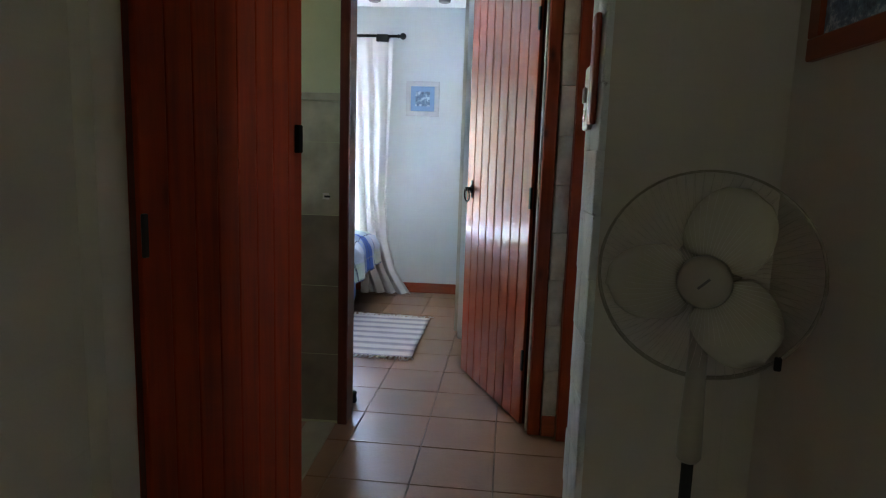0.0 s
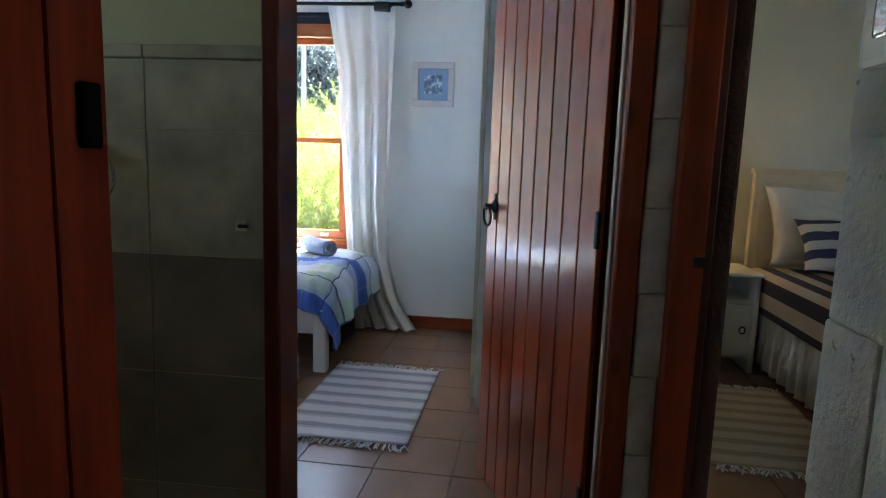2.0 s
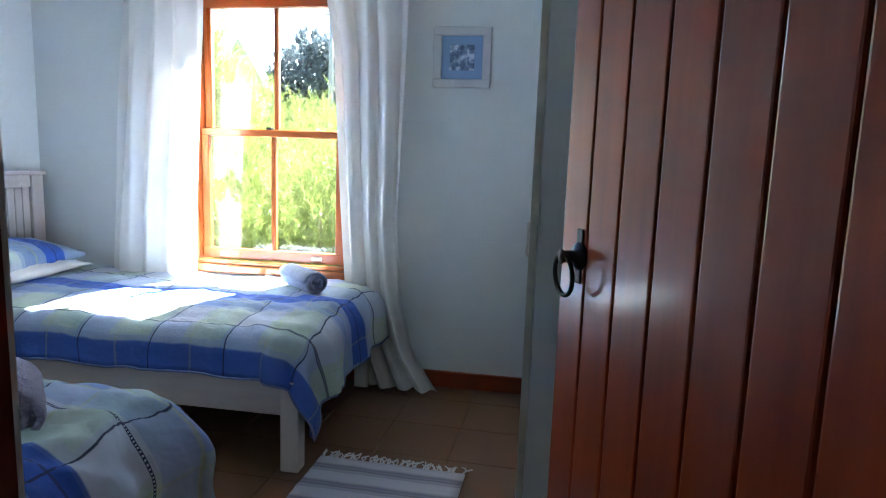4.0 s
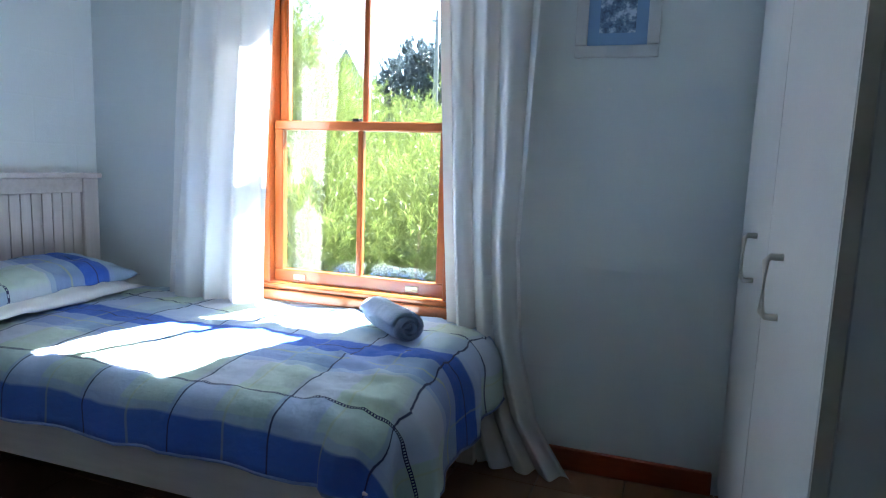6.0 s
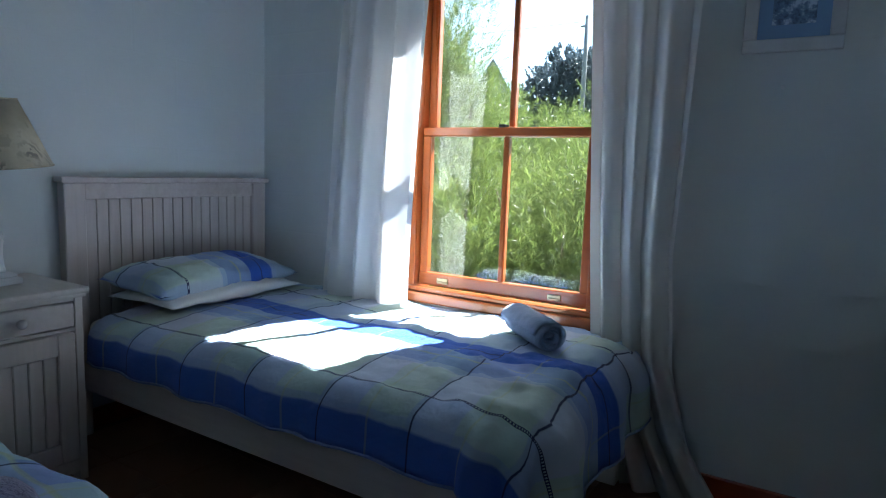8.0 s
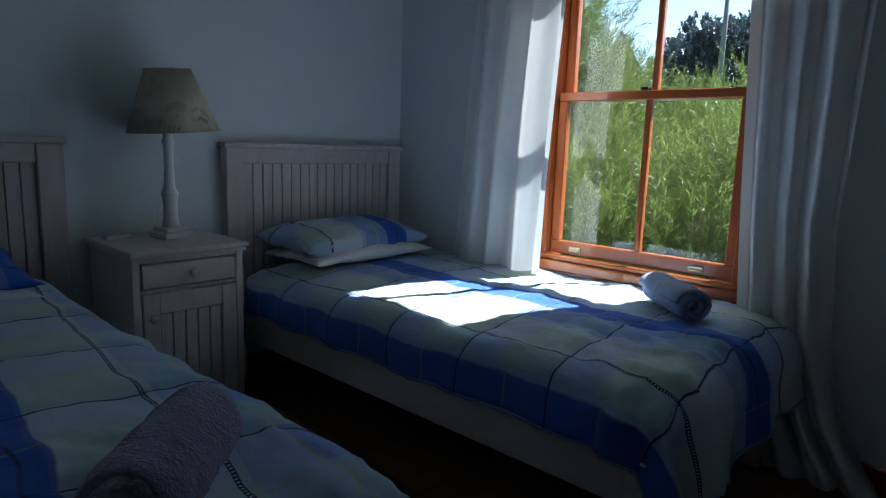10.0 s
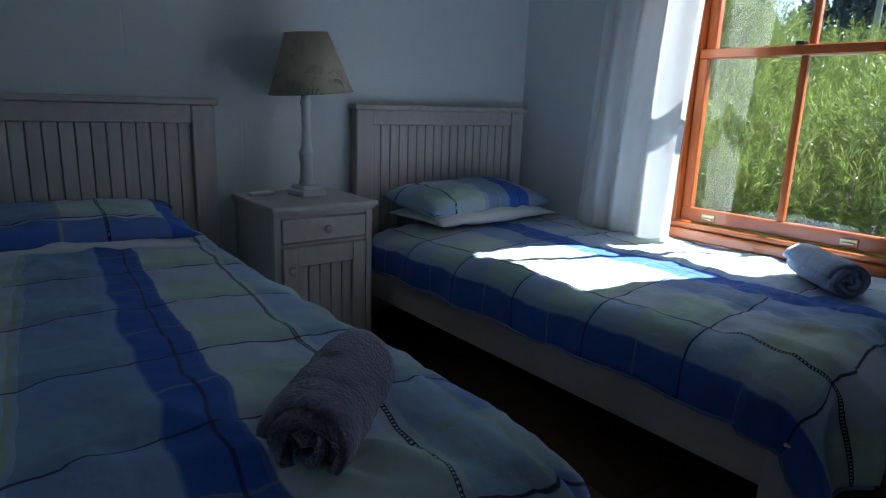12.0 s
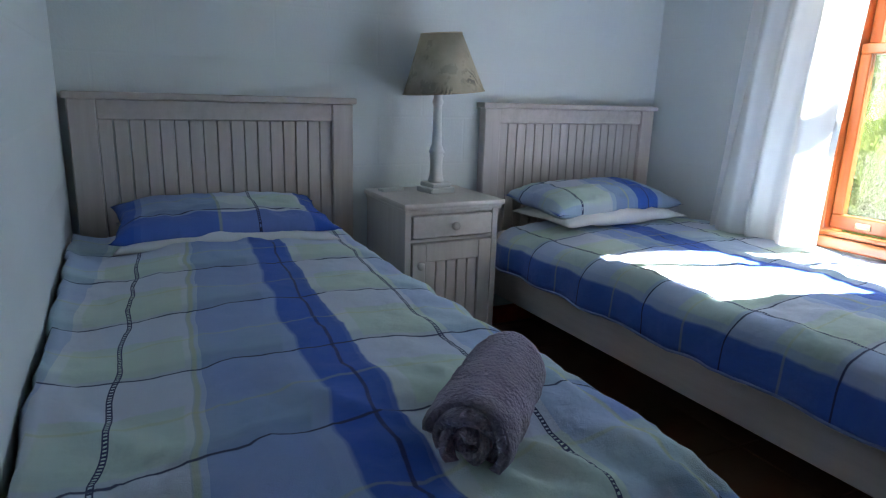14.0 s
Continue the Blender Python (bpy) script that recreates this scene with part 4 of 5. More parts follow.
def picture(m, w, h, border, mount, frame_mat, mount_mat, label):
    """Frame with a mount and a small print; local x right, y away from the wall (negative), z up."""
    p = thing("framed_picture", m, label, "picture")
    hw, hh = w / 2, h / 2
    part("frame", boxes((-hw, hw, -0.018, 0, -hh, -hh + border), (-hw, hw, -0.018, 0, hh - border, hh), (-hw, -hw + border, -0.0185, 0, -hh + border, hh - border), (hw - border, hw, -0.0185, 0, -hh + border, hh - border), bevel=0.003), frame_mat, p)
    part("mount", boxes((-hw + border, hw - border, -0.008, -0.001, -hh + border, hh - border)), mount_mat, p)
    part("print", boxes((-mount, mount, -0.0105, -0.0085, -mount, mount)), PRINT, p)
    return p


picture(pose(-0.552, 5.688, 1.627), 0.275, 0.28, 0.040, 0.059, GREY_FRAME, MAT_BLUE, "white framed picture with a blue mount")
nail = tagged(part("wall_nail", lathe([(0.007, 0), (0.007, 0.004), (0.003, 0.006)], 10), WHITE_PAINT), "painted-over nail head in the wall", "nail")
nail.matrix_world = pose(-0.564, 5.689, 1.383, 90, 0, 0)
picture(pose(0.678, 1.57, 1.60, 0, 0, -90), 0.54, 0.45, 0.045, 0.09, RED_WOOD_X, PRINT, "dark picture in a reddish wooden frame")


# ---- rugs ----
def rag_rug(name, corners_pose, w, l, dark, light, fringe, label, seed):
    """Striped cotton rug; local x across, y along."""
    m, t, out = nodes_of(name + "_weave")
    v = coords(t)
    sp = t.nodes.new("ShaderNodeSeparateXYZ")
    t.links.new(v, sp.inputs[0])
    y = maths(t, "ADD", sp.outputs[1], maths(t, "MULTIPLY", noise_of(t, v, 12, 2), 0.012))
    fr = maths(t, "FRACT", maths(t, "DIVIDE", maths(t, "ADD", y, 5.0), 0.118))
    streak = noise_of(t, coords(t, (0.15, 3.2, 1)), 30, 3)
    st_ = ramp(t, fr, [(0.0, light), (0.30, light), (0.40, shade(dark, 1.9)), (0.46, shade(light, 0.75)), (0.56, dark), (0.63, shade(dark, 1.8)), (0.72, shade(dark, 1.1)), (0.88, light)])
    c = mixc(t, maths(t, "MULTIPLY", streak, 0.35), st_, shade(dark, 1.5))
    wv = noise_of(t, coords(t, (1, 2.5, 1)), 140, 2)
    c = mixc(t, maths(t, "MULTIPLY", wv, 0.2), c, shade(light, 0.6))
    finish(t, out, c, 0.95, 0, bump_of(t, wv, 0.7, 0.004), spec=0.15)
    rug = thing(name, corners_pose, label, "rug", "rag rugs")
    nx, ny = 16, 60
    bm = bmesh.new()
    grid = [[bm.verts.new((-w / 2 + w * i / nx + 0.006 * noise.noise(Vector((0, j * 0.3, seed))), -l / 2 + l * j / ny + 0.005 * noise.noise(Vector((i * 0.5, 0, seed))), 0.005 + 0.003 * noise.noise(Vector((i * 0.4, j * 0.3, seed))))) for i in range(nx + 1)] for j in range(ny + 1)]
    for j in range(ny):
        for i in range(nx):
            bm.faces.new((grid[j][i], grid[j][i + 1], grid[j + 1][i + 1], grid[j + 1][i]))
    woven = part("woven_body", bm, m, rug, "", True)
    woven.modifiers.new("thickness", "SOLIDIFY").thickness = 0.004
    rnd = random.Random(seed)
    for end in (-1, 1):
        bm = bmesh.new()
        k = 22
        for i in range(k):
            x = -w / 2 + w * (i + 0.5) / k
            for _ in range(3):
                p0 = Vector((x + rnd.uniform(-0.008, 0.008), end * l / 2, 0.008))
                p1 = p0 + Vector((rnd.uniform(-0.012, 0.012), end * 0.022, rnd.uniform(-0.002, 0.006)))
                p2 = p1 + Vector((rnd.uniform(-0.022, 0.022), end * rnd.uniform(0.014, 0.034), -0.003))
                tube(bm, [p0, p1, p2], 0.003, 4)
        part("fringe", bm, SHEET, rug, "knotted white fringe")
    return rug


rag_rug("striped_rug", pose(-0.650, 4.365, 0, 0, 0, -1.5), 0.56, 0.90, (0.20, 0.20, 0.26), (0.66, 0.66, 0.70), 0.04, "white and grey striped cotton rug with fringe", 3)

# ---- ceiling spots ----
spots = thing("ceiling_spot_lamp", pose(-0.53, 4.86, CEIL_Z), "ceiling lamp with two grey spot heads, off", "ceiling lamp")
part("rail", boxes((-0.33, 0.25, -0.02, 0.02, -0.022, 0.0), bevel=0.004), WHITE_PAINT, spots)
SPOT_GREY = plain("brushed_grey_metal", (0.16, 0.16, 0.155), 0.4, 0.5)
for x in (-0.279, 0.200):
    hd = part("spot_head", lathe([(0.014, 0.012), (0.030, 0.0), (0.038, -0.020), (0.041, -0.050), (0.040, -0.062), (0.030, -0.066), (0.01, -0.060)], 20), SPOT_GREY, spots, "grey metal spot head", True)
    hd.matrix_local = pose(x, 0, -0.092)
    part("arm", lathe([(0.007, 0.0), (0.007, -0.062)], 10), SPOT_GREY, hd, "", True).matrix_local = pose(0, 0, 0.070)


# ---- fan, bathroom fittings, switch ----
def pedestal_fan(m):
    """Local origin on the floor; the head faces -y."""
    fan = thing("pedestal_fan", m, "white plastic pedestal fan standing in the dark hall", "fan")
    zc, r = 0.957, 0.192
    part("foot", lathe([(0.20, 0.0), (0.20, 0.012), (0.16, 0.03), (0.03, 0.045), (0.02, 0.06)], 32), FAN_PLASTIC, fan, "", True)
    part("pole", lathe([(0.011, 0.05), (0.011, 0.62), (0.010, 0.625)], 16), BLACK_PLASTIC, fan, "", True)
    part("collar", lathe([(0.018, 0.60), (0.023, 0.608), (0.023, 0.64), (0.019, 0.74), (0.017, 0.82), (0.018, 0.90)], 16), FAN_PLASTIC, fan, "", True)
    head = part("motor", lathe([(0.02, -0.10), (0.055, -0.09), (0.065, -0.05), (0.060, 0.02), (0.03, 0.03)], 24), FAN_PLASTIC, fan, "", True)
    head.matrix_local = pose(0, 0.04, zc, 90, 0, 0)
    for i in range(3):
        bm = bmesh.new()
        nr, na = 16, 8
        grid = []
        for a in range(nr + 1):
            k_ = -1.0 + 2.0 * a / nr
            rr = 0.104 + 0.069 * k_
            half = 0.003 + 0.069 * max(0.0, 1.0 - abs(k_) ** 2.3) ** 0.5
            grid.append([bm.verts.new((math.sqrt(max(1e-6, rr * rr - 0.6 * (half * q) ** 2)), -0.012 + 0.03 * q / 2, half * q)) for q in [2 * k / na - 1 for k in range(na + 1)]])
        for a in range(nr):
            for k in range(na):
                bm.faces.new((grid[a][k], grid[a][k + 1], grid[a + 1][k + 1], grid[a + 1][k]))
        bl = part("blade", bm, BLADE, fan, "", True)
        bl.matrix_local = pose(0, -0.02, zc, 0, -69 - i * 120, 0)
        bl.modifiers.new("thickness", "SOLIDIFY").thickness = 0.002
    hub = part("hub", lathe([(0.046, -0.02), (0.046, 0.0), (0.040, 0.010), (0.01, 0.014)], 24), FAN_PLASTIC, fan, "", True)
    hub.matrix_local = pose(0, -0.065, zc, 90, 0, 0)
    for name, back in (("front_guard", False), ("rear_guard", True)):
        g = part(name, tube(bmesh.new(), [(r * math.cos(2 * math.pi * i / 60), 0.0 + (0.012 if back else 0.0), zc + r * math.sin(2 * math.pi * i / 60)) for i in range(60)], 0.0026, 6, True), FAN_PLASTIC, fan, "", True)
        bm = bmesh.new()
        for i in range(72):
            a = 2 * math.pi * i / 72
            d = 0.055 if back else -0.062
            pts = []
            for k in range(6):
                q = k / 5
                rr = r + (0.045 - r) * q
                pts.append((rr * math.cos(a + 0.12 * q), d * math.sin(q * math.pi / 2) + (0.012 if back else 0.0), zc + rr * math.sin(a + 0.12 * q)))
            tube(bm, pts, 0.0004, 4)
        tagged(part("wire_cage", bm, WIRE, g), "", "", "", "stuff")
    badge = part("badge", boxes((-0.013, 0.013, -0.0012, 0.0012, -0.0022, 0.0022)), plain("grey_badge", (0.10, 0.09, 0.08), 0.4), fan)
    badge.matrix_local = pose(0, -0.0795, zc, 0, -45, 0)
    part("clip", boxes((0.125, 0.137, -0.01, 0.0, zc - 0.155, zc - 0.13), bevel=0.002), BLACK_PLASTIC, fan)
    return fan


pedestal_fan(pose(0.425, 1.615, 0, 0, 0, -20))

switch = thing("light_switch", pose(0.268, 2.03, 1.30), "white light switch plate on dark brick end", "light switch")
part("plate", boxes((-0.014, 0.0, 0.0, 0.075, -0.065, 0.09), bevel=0.006, segs=2), PLASTIC, switch)
part("rocker", boxes((-0.022, -0.014, 0.028, 0.048, 0.0, 0.04), bevel=0.003), WHITE_PAINT, switch)
part("socket_hole", boxes((-0.017, -0.0135, 0.03, 0.055, -0.045, -0.015), bevel=0.003), CHROME, switch)
part("back_box", boxes((-0.016, 0.0, -0.055, -0.005, -0.055, 0.20), bevel=0.008, segs=2), RED_WOOD, switch, "dark wooden backing block")

ring = thing("towel_ring", pose(-1.00, 2.985, 1.155), "chrome towel ring on tiled bathroom wall", "towel ring")
rs = part("rose", lathe([(0.026, 0), (0.026, 0.006), (0.018, 0.012), (0.012, 0.014), (0.012, 0.035), (0.016, 0.04), (0.004, 0.044)], 18), CHROME, ring, "", True)
rs.matrix_local = pose(0, 0, 0, 90, 0, 0)
part("ring", tube(bmesh.new(), [(0.062 * math.sin(k * math.pi / 16), -0.036, -0.066 + 0.062 * math.cos(k * math.pi / 16)) for k in range(32)], 0.0045, 8, True), CHROME, ring, "", True)
catch = thing("door_catch", pose(-0.643, 2.984, 0.983), "small metal door catch on tiled wall", "door catch")
part("plate", boxes((-0.014, 0.014, -0.004, 0.0, -0.013, 0.013), bevel=0.001), CHROME, catch)
part("bolt", boxes((-0.004, 0.020, -0.014, -0.004, -0.004, 0.004), bevel=0.001), IRON, catch)


structure("threshold", boxes((-0.72, -0.595, 2.40, 2.984, -0.004, 0.006), bevel=0.002), plain("pale_stone", (0.28, 0.25, 0.19), 0.5, 0, 0.2, 9, 60, 0.2), "pale stone threshold of the bathroom")
stop = tagged(part("door_stop", lathe([(0.018, 0.0), (0.020, 0.01), (0.017, 0.035), (0.020, 0.045), (0.012, 0.055)], 14), BLACK_PLASTIC, None, "", True), "small black rubber door stop on the tiles", "door stop")
stop.location = (-0.575, 3.235, 0.0)
coaster = tagged(part("remote_control", boxes((-0.02, 0.02, -0.05, 0.05, 0.0, 0.012), bevel=0.004, segs=2), WHITE_PAINT), "small white remote lying on the bedside table", "remote control")
coaster.matrix_world = pose(-2.76, 4.24, 0.6685, 0, 0, 12)


# ---- second bedroom through its doorway ----
def striped_cloth(name, axis, pitch, a, b, share=0.5, drape=0.0):
    m, t, out = nodes_of(name)
    sp = t.nodes.new("ShaderNodeSeparateXYZ")
    v = coords(t)
    t.links.new(v, sp.inputs[0])
    fr = maths(t, "FRACT", maths(t, "DIVIDE", maths(t, "ADD", maths(t, "ADD", sp.outputs[axis], maths(t, "MULTIPLY", sp.outputs[2], drape)), 10.0), pitch))
    c = ramp(t, fr, [(0.0, a), (share, b)], True)
    small = noise_of(t, v, 500, 2)
    c = mixc(t, maths(t, "MULTIPLY", small, 0.2), c, shade(b, 0.6))
    finish(t, out, c, 0.9, 0, bump_of(t, noise_of(t, v, 25), 0.4, 0.01), spec=0.2)
    return m


NAVY_STRIPE = striped_cloth("navy_white_striped_cotton", 0, 0.165, (0.035, 0.04, 0.10), (0.62, 0.58, 0.54), 0.5, 1.0)
NAVY_PILLOW = striped_cloth("navy_white_striped_pillowcase", 0, 0.11, (0.03, 0.04, 0.13), (0.62, 0.62, 0.62), 0.5)
gb = thing("guest_bed", pose(1.43, 5.55, 0), "cream wooden bed with navy striped bedding", "bed")
part("headboard", boxes((0.0, 0.96, -0.05, 0.0, 0.0, 1.15), (0.04, 0.92, -0.058, -0.05, 0.45, 1.08), (-0.01, 0.97, -0.06, 0.01, 1.13, 1.16), bevel=0.004), plain("cream_paint", (0.60, 0.55, 0.45), 0.5), gb)
part("bed_base", boxes((0.04, 0.92, -1.90, -0.06, 0.12, 0.36), bevel=0.02), SHEET, gb)
bm = bmesh.new()
top, low = [], []
for i in range(120):
    y = -0.07 - 1.83 * i / 119
    x = 0.03 - 0.014 * math.sin(i * 0.9) - 0.006 * math.sin(i * 2.3)
    top.append(bm.verts.new((0.03, y, 0.40)))
    low.append(bm.verts.new((x - 0.01, y, 0.035)))
for i in range(119):
    bm.faces.new((top[i], top[i + 1], low[i + 1], low[i]))
part("valance", bm, SHEET, gb, "gathered white bed valance", True).modifiers.new("thickness", "SOLIDIFY").thickness = 0.004
soft_box("striped_duvet", 1.405, 2.43, 3.62, 5.47, 0.33, 0.575, 0.07, NAVY_STRIPE, "navy and white striped duvet on cream bed", "duvet")
pillow("pillow", (1.90, 5.40, 0.83), (0.50, 0.84, 0.14), 90, SHEET, "white pillow propped against cream headboard", 8.0, (0, 0), (0, -68))
pillow("pillow", (1.92, 5.22, 0.74), (0.34, 0.66, 0.14), 90, NAVY_PILLOW, "navy and white striped pillow", 9.0, (0, 0), (0, -55))
gn = thing("guest_bedside_table", pose(1.0, 5.17, 0), "white bedside table with open shelf and black pull", "bedside table")
part("top", boxes((-0.01, 0.41, -0.01, 0.38, 0.555, 0.575), bevel=0.005), WHITE_PAINT, gn)
for a, b in ((0.0, 0.03), (0.37, 0.40)):
    part("side_panel", boxes((a, b, 0.0, 0.36, 0.0, 0.555), bevel=0.003), WHITE_PAINT, gn)
part("shelf", boxes((0.03, 0.37, 0.01, 0.36, 0.40, 0.42)), WHITE_PAINT, gn)
part("back_panel", boxes((0.03, 0.37, 0.35, 0.36, 0.08, 0.555)), WHITE_PAINT, gn)
gd = part("cabinet_door", boxes((0.032, 0.368, 0.0, 0.02, 0.09, 0.395), bevel=0.004), WHITE_PAINT, gn)
part("pull", tube(bmesh.new(), [(0.32 + 0.015 * math.sin(k * math.pi / 6), -0.008, 0.25 + 0.02 * math.cos(k * math.pi / 6)) for k in range(12)], 0.004, 6, True), IRON, gd, "black iron drop pull", True)
part("floor_panel", boxes((0.03, 0.37, 0.01, 0.36, 0.08, 0.10)), WHITE_PAINT, gn)
LIT, lt, lo_ = nodes_of("lit_cream_shade")
lp_ = finish(lt, lo_, (0.8, 0.6, 0.3), 0.9)
lp_.inputs["Emission Color"].default_value = (1.0, 0.62, 0.22, 1)
lp_.inputs["Emission Strength"].default_value = 0.05
guest_lamp = table_lamp(pose(1.075, 5.38, 0.576), LIT, 0.18, "lit cream bedside lamp")
bulb = new("lamp_bulb", bpy.data.lights.new("lamp_bulb", "POINT"))
bulb.data.energy, bulb.data.color, bulb.data.shadow_soft_size = 0.007, (1.0, 0.70, 0.32), 0.03
bulb.location = (1.075, 5.38, 1.05)
rag_rug("second_striped_rug", pose(1.13, 4.42, 0, 0, 0, -3), 0.56, 0.92, (0.26, 0.22, 0.17), (0.56, 0.52, 0.44), 0.04, "beige striped cotton rug with fringe", 5)


# ---- the garden outside ----
def leafy(name, seeds, count, size, material, seed):
    """Many narrow leaves in clumps, each leaf a bent strip. seeds: (centre, radii) of the crown's masses."""
    rnd = np.random.default_rng(seed)
    per = max(1, count // len(seeds))
    V, F = [], []
    base = 0
    for c, rad in seeds:
        n = per
        clumps = max(4, n // 26)
        d = rnd.normal(size=(clumps, 3))
        d /= np.linalg.norm(d, axis=1)[:, None]
        d *= (0.45 + 0.6 * rnd.random(clumps) ** 0.6)[:, None]
        cc = np.array(c) + d * np.array(rad)
        # every clump is a shoot with leaves along it
        shoot = d * 0.55 + rnd.normal(size=(clumps, 3)) * 0.25 + np.array((0, 0, 0.8))
        shoot /= np.linalg.norm(shoot, axis=1)[:, None]
        idx = rnd.integers(0, clumps, n)
        along = rnd.random(n)[:, None]
        root = cc[idx] + shoot[idx] * along * size[0] * 3.0
        aim = shoot[idx] * (0.55 + 0.5 * along) + rnd.normal(size=(n, 3)) * 0.36
        aim /= np.linalg.norm(aim, axis=1)[:, None]
        L = size[0] * (0.6 + 0.8 * rnd.random(n))[:, None]
        side = np.cross(aim, rnd.normal(size=(n, 3)))
        side /= np.linalg.norm(side, axis=1)[:, None] + 1e-9
        w = size[1] * (0.7 + 0.6 * rnd.random(n))[:, None]
        mid = root + aim * L * 0.5
        tip = root + aim * L + np.array((0, 0, -0.12)) * L
        quad = np.stack([root, mid - side * w, tip, mid + side * w], 1).reshape(-1, 3)
        V.append(quad)
        F.append(base + np.arange(4 * n).reshape(-1, 4))
        base += 4 * n
    me = bpy.data.meshes.new(name)
    me.from_pydata(np.concatenate(V).tolist(), [], np.concatenate(F).tolist())
    me.materials.append(material)
    return me


def leaf_material(name, a, b, glow=0.6):
    m, t, out = nodes_of(name)
    geo = t.nodes.new("ShaderNodeNewGeometry")
    c = ramp(t, geo.outputs["Random Per Island"], [(0.0, a), (1.0, b)])
    c = mixc(t, maths(t, "MULTIPLY", noise_of(t, geo.outputs["Position"], 2.5), 0.8), c, shade(a, 0.55))
    p = node(t, "ShaderNodeBsdfPrincipled", Roughness=0.4)
    t.links.new(c, p.inputs["Base Color"])
    tr = t.nodes.new("ShaderNodeBsdfTranslucent")
    t.links.new(c, tr.inputs[0])
    mx = node(t, "ShaderNodeMixShader", Fac=glow)
    t.links.new(p.outputs[0], mx.inputs[1])
    t.links.new(tr.outputs[0], mx.inputs[2])
    t.links.new(mx.outputs[0], out.inputs[0])
    return m


BUSH = leaf_material("willow_green_leaves", (0.058, 0.098, 0.016), (0.27, 0.31, 0.088))
# Distance haze is mixed into these blue-green leaf colours.
FAR_LEAF = leaf_material("hazed_blue_green_needles", (0.05, 0.07, 0.08), (0.12, 0.15, 0.165), 0.4)
BARK = plain("grey_brown_bark", (0.12, 0.09, 0.06), 0.9, 0, 0.3, 8, 60, 0.8, dist=0.02)


def bush(x, y, height, wide, label, seed, count=40000):
    b = thing("shrub", pose(x, y, -0.3), label, "shrub", "garden shrubs")
    rnd = random.Random(seed)
    h = height + 0.3
    masses = []
    for i in range(13):
        a = rnd.uniform(0, 2 * math.pi)
        rr = wide * 0.5 * rnd.random() ** 0.5
        z = h * rnd.uniform(0.22, 0.90)
        masses.append(((rr * math.cos(a), rr * math.sin(a), z), (wide * 0.26, wide * 0.26, h * 0.17)))
    me = leafy("leaves", masses, count, (0.066, 0.0024), BUSH, seed)
    lv = tagged(new("leaves", me), "", "", "", "stuff")
    lv.parent = b
    for i in range(5):
        a = 2 * math.pi * i / 5 + rnd.random()
        tip = Vector((wide * 0.33 * math.cos(a), wide * 0.33 * math.sin(a), h * rnd.uniform(0.6, 0.85)))
        part("stem", tube(bmesh.new(), [(0.05 * math.cos(a), 0.05 * math.sin(a), 0), tip * 0.5 + Vector((0, 0, 0.06)), tip], 0.010, 6), BARK, b)
    return b


rb = random.Random(11)
for x, y, h, w in ((-3.15, 7.95, 2.45, 1.15), (-3.75, 8.5, 2.3, 1.5), (-4.6, 8.6, 2.3, 1.7), (-2.75, 7.3, 1.25, 1.3), (-2.45, 8.7, 1.75, 1.6), (-1.95, 7.45, 1.2, 1.4), (-1.6, 8.9, 1.80, 1.7),
                   (-1.1, 7.6, 1.25, 1.4), (-0.5, 8.6, 1.7, 1.6), (0.2, 7.7, 1.4, 1.5), (0.9, 8.9, 1.8, 1.7), (-5.6, 9.6, 2.5, 1.8), (-3.2, 10.0, 2.0, 1.9), (-0.9, 10.4, 1.9, 1.9), (-5.6, 7.8, 1.5, 1.5), (-4.3, 7.3, 1.3, 1.4),
                   (-3.55, 8.9, 2.3, 1.1), (-4.35, 9.3, 2.7, 1.2), (-4.5, 10.6, 2.2, 1.9), (-2.2, 10.9, 1.75, 1.9), (-0.2, 11.2, 1.8, 2.0), (-6.2, 11.4, 2.3, 2.0)):
    bush(x, y, h, w, "bright green shrub with narrow willow-like leaves" if h < 1.9 else "tall green shrub with narrow leaves", rb.randrange(9999), 40000 if h < 2.2 else 60000)


def tree(x, y, height, wide, label, seed, count=20000):
    t_ = thing("tree", pose(x, y, -0.3), label, "tree", "distant trees")
    rnd = random.Random(seed)
    part("trunk", lathe([(0.28, 0), (0.22, height * 0.3), (0.12, height * 0.7), (0.03, height * 0.95)], 10), BARK, t_, "", True)
    masses = []
    for i in range(44):
        a = rnd.uniform(0, 2 * math.pi)
        k = rnd.uniform(0.3, 0.98)
        rr = wide * 0.5 * rnd.random() ** 0.5 * (1.15 - 0.6 * abs(k - 0.55))
        masses.append(((rr * math.cos(a), rr * math.sin(a), height * k), (wide * 0.17, wide * 0.17, height * 0.085)))
        if i < 6:
            part("limb", tube(bmesh.new(), [(0, 0, height * k * 0.6), (rr * 0.6 * math.cos(a), rr * 0.6 * math.sin(a), height * k * 0.85), (rr * math.cos(a), rr * math.sin(a), height * k)], 0.05, 6), BARK, t_)
    me = leafy("crown", masses, count, (0.13, 0.045), FAR_LEAF, seed)
    cr = tagged(new("crown", me), "", "", "", "stuff")
    cr.parent = t_
    return t_


tree(-12.5, 36.0, 7.7, 5.0, "dark blue-green tree beyond the garden", 21, 110000)
tree(-9.2, 39.0, 4.4, 3.4, "grey-green tree on the far slope", 22)
tree(-14.8, 42.0, 4.4, 4.4, "grey-green tree on the far slope", 23)
tree(-6.0, 40.0, 5.0, 5.0, "grey-green tree on the far slope", 24)
tree(-1.0, 42.0, 5.2, 5.0, "grey-green tree on the far slope", 26)
tree(-25.0, 34.0, 6.5, 5.0, "dark blue-green tree behind the house", 25)

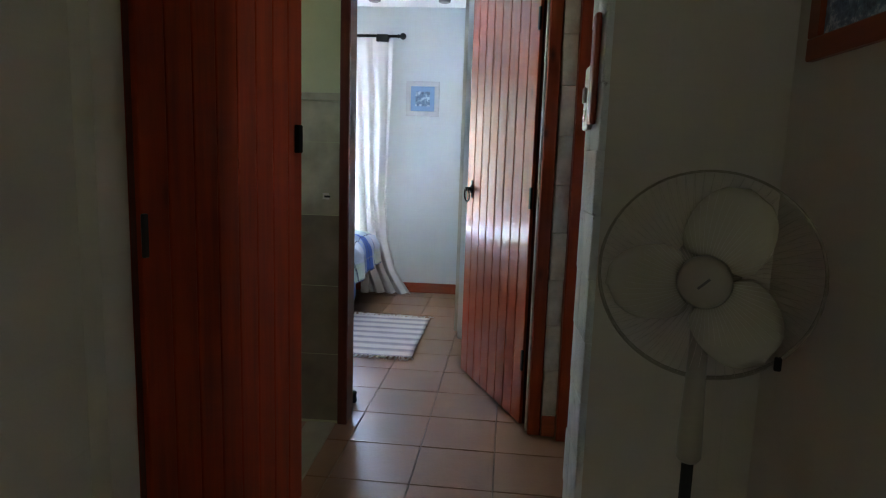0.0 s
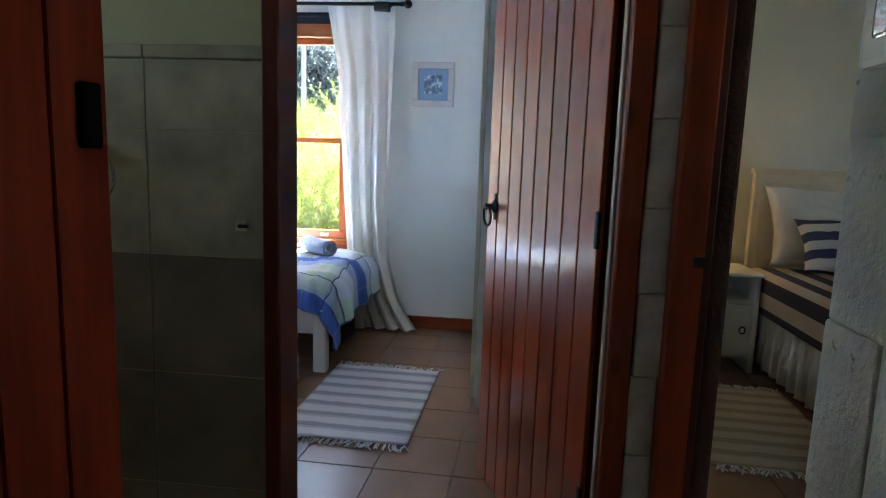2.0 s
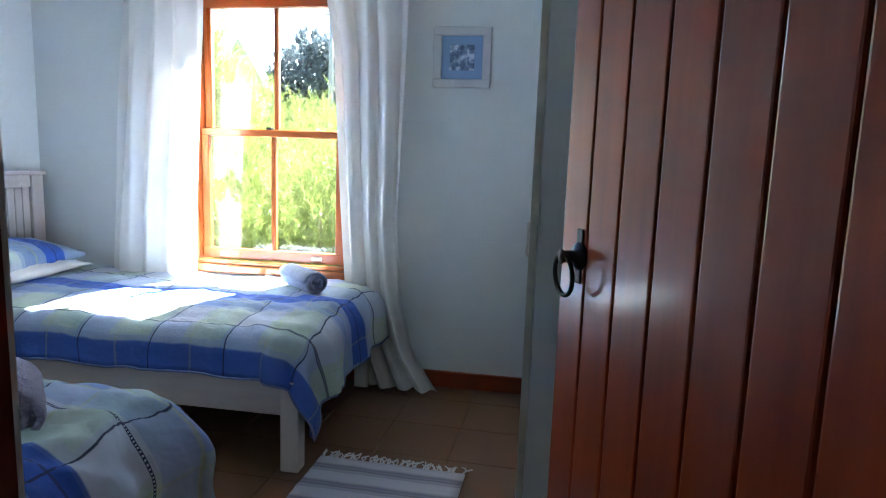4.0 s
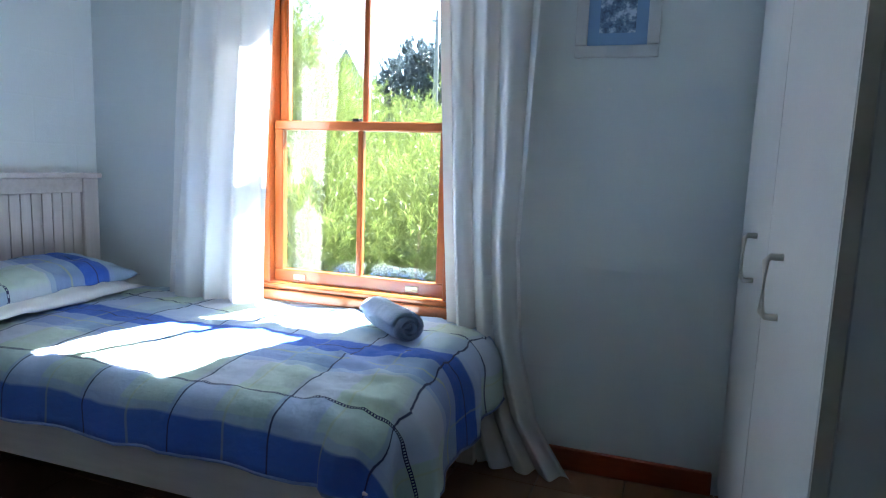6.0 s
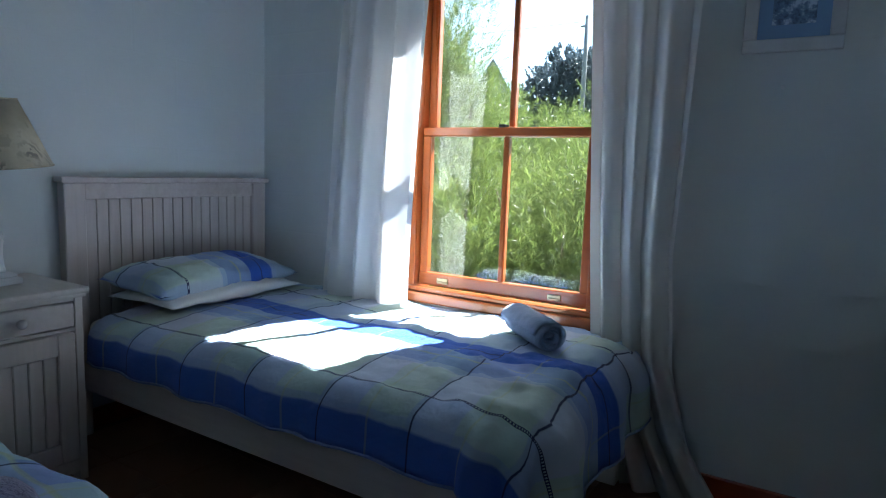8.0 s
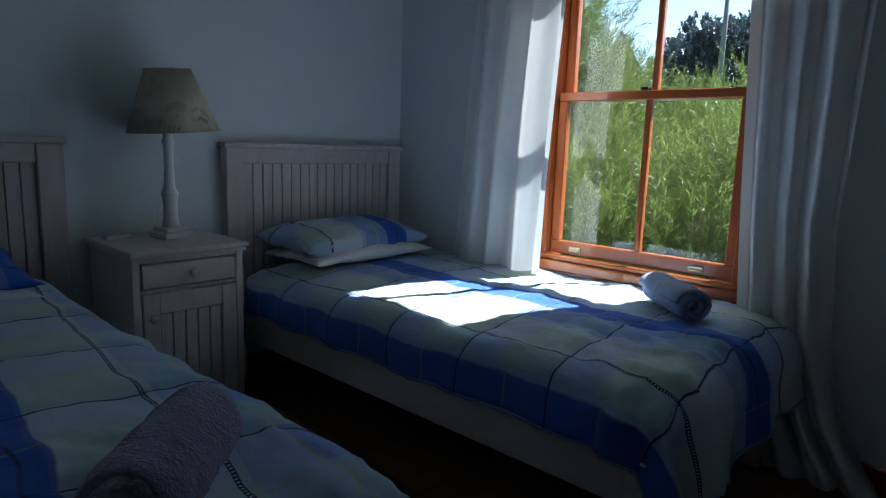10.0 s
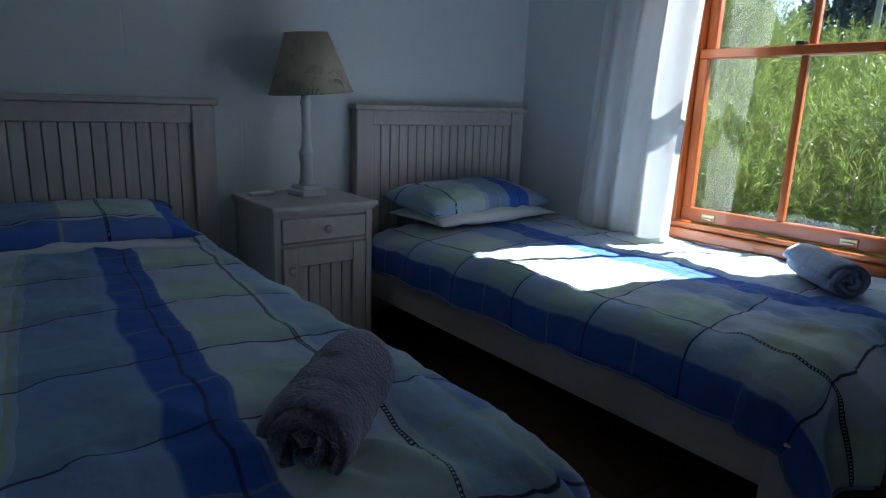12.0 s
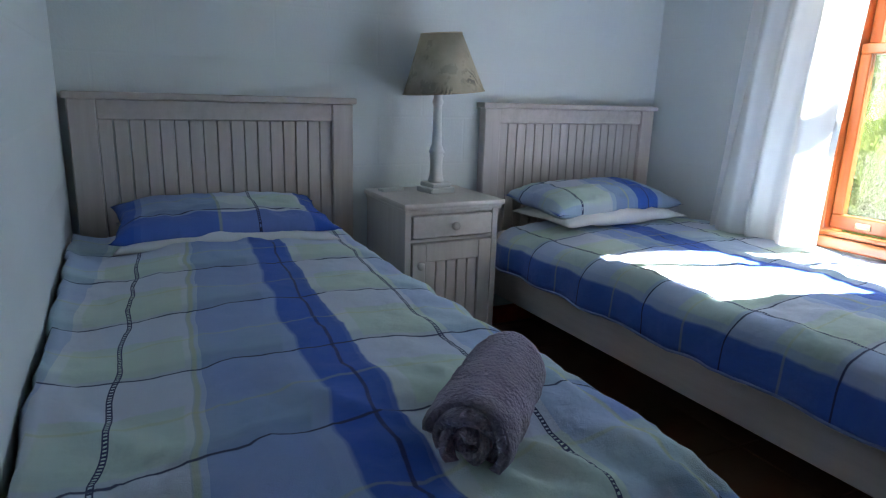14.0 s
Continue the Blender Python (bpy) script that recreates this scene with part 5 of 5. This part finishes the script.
house = thing("far_house", pose(-13.9, 29.3, -0.3, 0, 0, 117), "pale house with grey pitched roof beyond the shrubs", "house")
bm = boxes((-3.0, 3.0, -0.9, 0.9, 0, 4.2))
for x in (-3.0, 3.0):
    a, b, c = bm.verts.new((x, -0.9, 4.2)), bm.verts.new((x, 0.9, 4.2)), bm.verts.new((x, 0, 5.75))
    bm.faces.new((a, b, c))
part("wall", bm, plain("pale_plaster", (0.42, 0.42, 0.42), 0.8), house)
roof = part("roof", boxes((-3.3, 3.3, -2.1, 0.04, -0.05, 0.05)), plain("grey_roof_sheet", (0.15, 0.155, 0.17), 0.6), house)
roof.matrix_local = pose(0, 0, 5.8, 60, 0, 0)
roof_b = part("roof", boxes((-3.3, 3.3, -0.04, 2.1, -0.05, 0.05)), roof.data.materials[0], house)
roof_b.matrix_local = pose(0, 0, 5.8, -60, 0, 0)
win = part("window", boxes((-3.04, -3.0, -0.5, 0.5, 1.6, 2.8)), BLACK_PLASTIC, house)
pole = thing("utility_pole", pose(-7.2, 22.5, -0.3), "weathered wooden utility pole with a cross arm", "utility pole")
GREY_WOOD = plain("weathered_grey_wood", (0.17, 0.17, 0.17), 0.9, 0, 0.2, 6, 60, 0.4)
part("pole", lathe([(0.10, 0), (0.075, 4.5), (0.06, 6.2)], 12), GREY_WOOD, pole, "", True)
part("cross_arm", boxes((-0.20, 0.05, -0.03, 0.03, 5.86, 5.92), bevel=0.01), GREY_WOOD, pole)
for x in (-0.16,):
    part("insulator", lathe([(0.025, 5.94), (0.035, 5.97), (0.025, 6.03), (0.01, 6.04)], 10), PLASTIC, pole, "", True)
part("wire", tube(bmesh.new(), [(-40, 2, 6.1), (-20, 1, 5.8), (-0.2, 0, 6.03)], 0.008, 5), IRON, pole)


# ---- pieces: bricks of the pier and strip, wall tiles, floor tiles ----
def rough_brick(dx, dy, dz, seed):
    """A painted brick with worn edges, centred on the origin."""
    bm = boxes((-dx / 2, dx / 2, -dy / 2, dy / 2, -dz / 2, dz / 2), bevel=0.005, segs=2)
    for v in bm.verts:
        q = noise.noise_vector(Vector((v.co.x * 24 + seed * 3.1, v.co.y * 24, v.co.z * 24)))
        v.co += q * 0.0035
    return mesh_of("brick", bm, STRIP_PAINT if seed >= 30 else BRICK_PAINT, True)


def piece(name, me, parent, x, y, z):
    ob = new(name, me)
    ob.parent = parent
    ob.location = (x, y, z)
    return ob


course = 0.152
long_brick = [rough_brick(0.030, 0.200, course + 0.003, k) for k in range(4)]
half_brick = [rough_brick(0.030, 0.084, course + 0.003, 10 + k) for k in range(4)]
wide_brick = [rough_brick(0.030, 0.122, course + 0.003, 20 + k) for k in range(4)]
rp = random.Random(4)
for i in range(15):
    z = 0.045 + course * i
    if i % 4 == 3:
        piece("brick", long_brick[i % 4], pier, 0.283 + rp.uniform(-0.0015, 0.001), 2.029, z)
    else:
        piece("brick", half_brick[i % 4], pier, 0.283 + rp.uniform(-0.0015, 0.001), 2.092, z)
        piece("brick", wide_brick[i % 4], pier, 0.283 + rp.uniform(-0.0015, 0.001), 1.988, z)
strip_brick = [rough_brick(0.062, 0.018, 0.192, 30 + k) for k in range(5)]
for i in range(12):
    piece("brick", strip_brick[i % 5], strip, 0.3165 + rp.uniform(-0.003, 0.003), 3.003 + rp.uniform(-0.003, 0.002), 0.19 + 0.194 * i)

bm = boxes((-0.1463, 0.1463, -0.004, 0.004, -0.1478, 0.1478), bevel=0.001)
wall_tile = mesh_of("tile", bm, WALL_TILE)
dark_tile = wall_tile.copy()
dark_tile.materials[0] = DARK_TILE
for i in range(5):
    for j in range(5):
        z = 0.756 + (j - 2) * 0.2975
        x = -0.728 - 0.2945 * i
        if j == 4:
            continue
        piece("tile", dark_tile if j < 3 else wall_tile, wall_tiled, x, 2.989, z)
bm = boxes((-0.1463, 0.1463, -0.004, 0.004, -0.0805, 0.0805), bevel=0.001)
short_tile = mesh_of("tile", bm, WALL_TILE)
bm = boxes((-0.1465, 0.1465, -0.010, 0.006, -0.016, 0.016), bevel=0.005, segs=2)
border = mesh_of("tile", bm, WALL_TILE)
for i in range(5):
    x = -0.728 - 0.2945 * i
    piece("tile", short_tile, wall_tiled, x, 2.989, 1.284)
    piece("tile", border, wall_tiled, x, 2.989, 1.382)

bm = boxes((-0.1470, 0.1470, -0.1470, 0.1470, -0.008, 0.0), bevel=0.0018, segs=1)
floor_tile = mesh_of("tile", bm, FLOOR_TILE)
rt = random.Random(9)
P = 0.2975
LAY = pose(-0.204, 3.122, 0, 0, 0, -1.8)
for i in range(-10, 11):
    for j in range(-8, 9):
        x, y = -0.345 + i * P, 3.27 + j * P
        bed_room = -2.85 < x < 0.40 and 3.05 < y < 5.75
        hall = -0.85 < x < 0.7 and 0.9 < y < 3.2
        guest = 0.3 < x < 1.9 and 2.1 < y < 5.75
        if bed_room or hall or guest:
            tile = piece("tile", floor_tile, floor, 0, 0, 0)
            tile.matrix_local = LAY @ pose(x + 0.204, y - 3.122, rt.uniform(-0.0006, 0.0003))
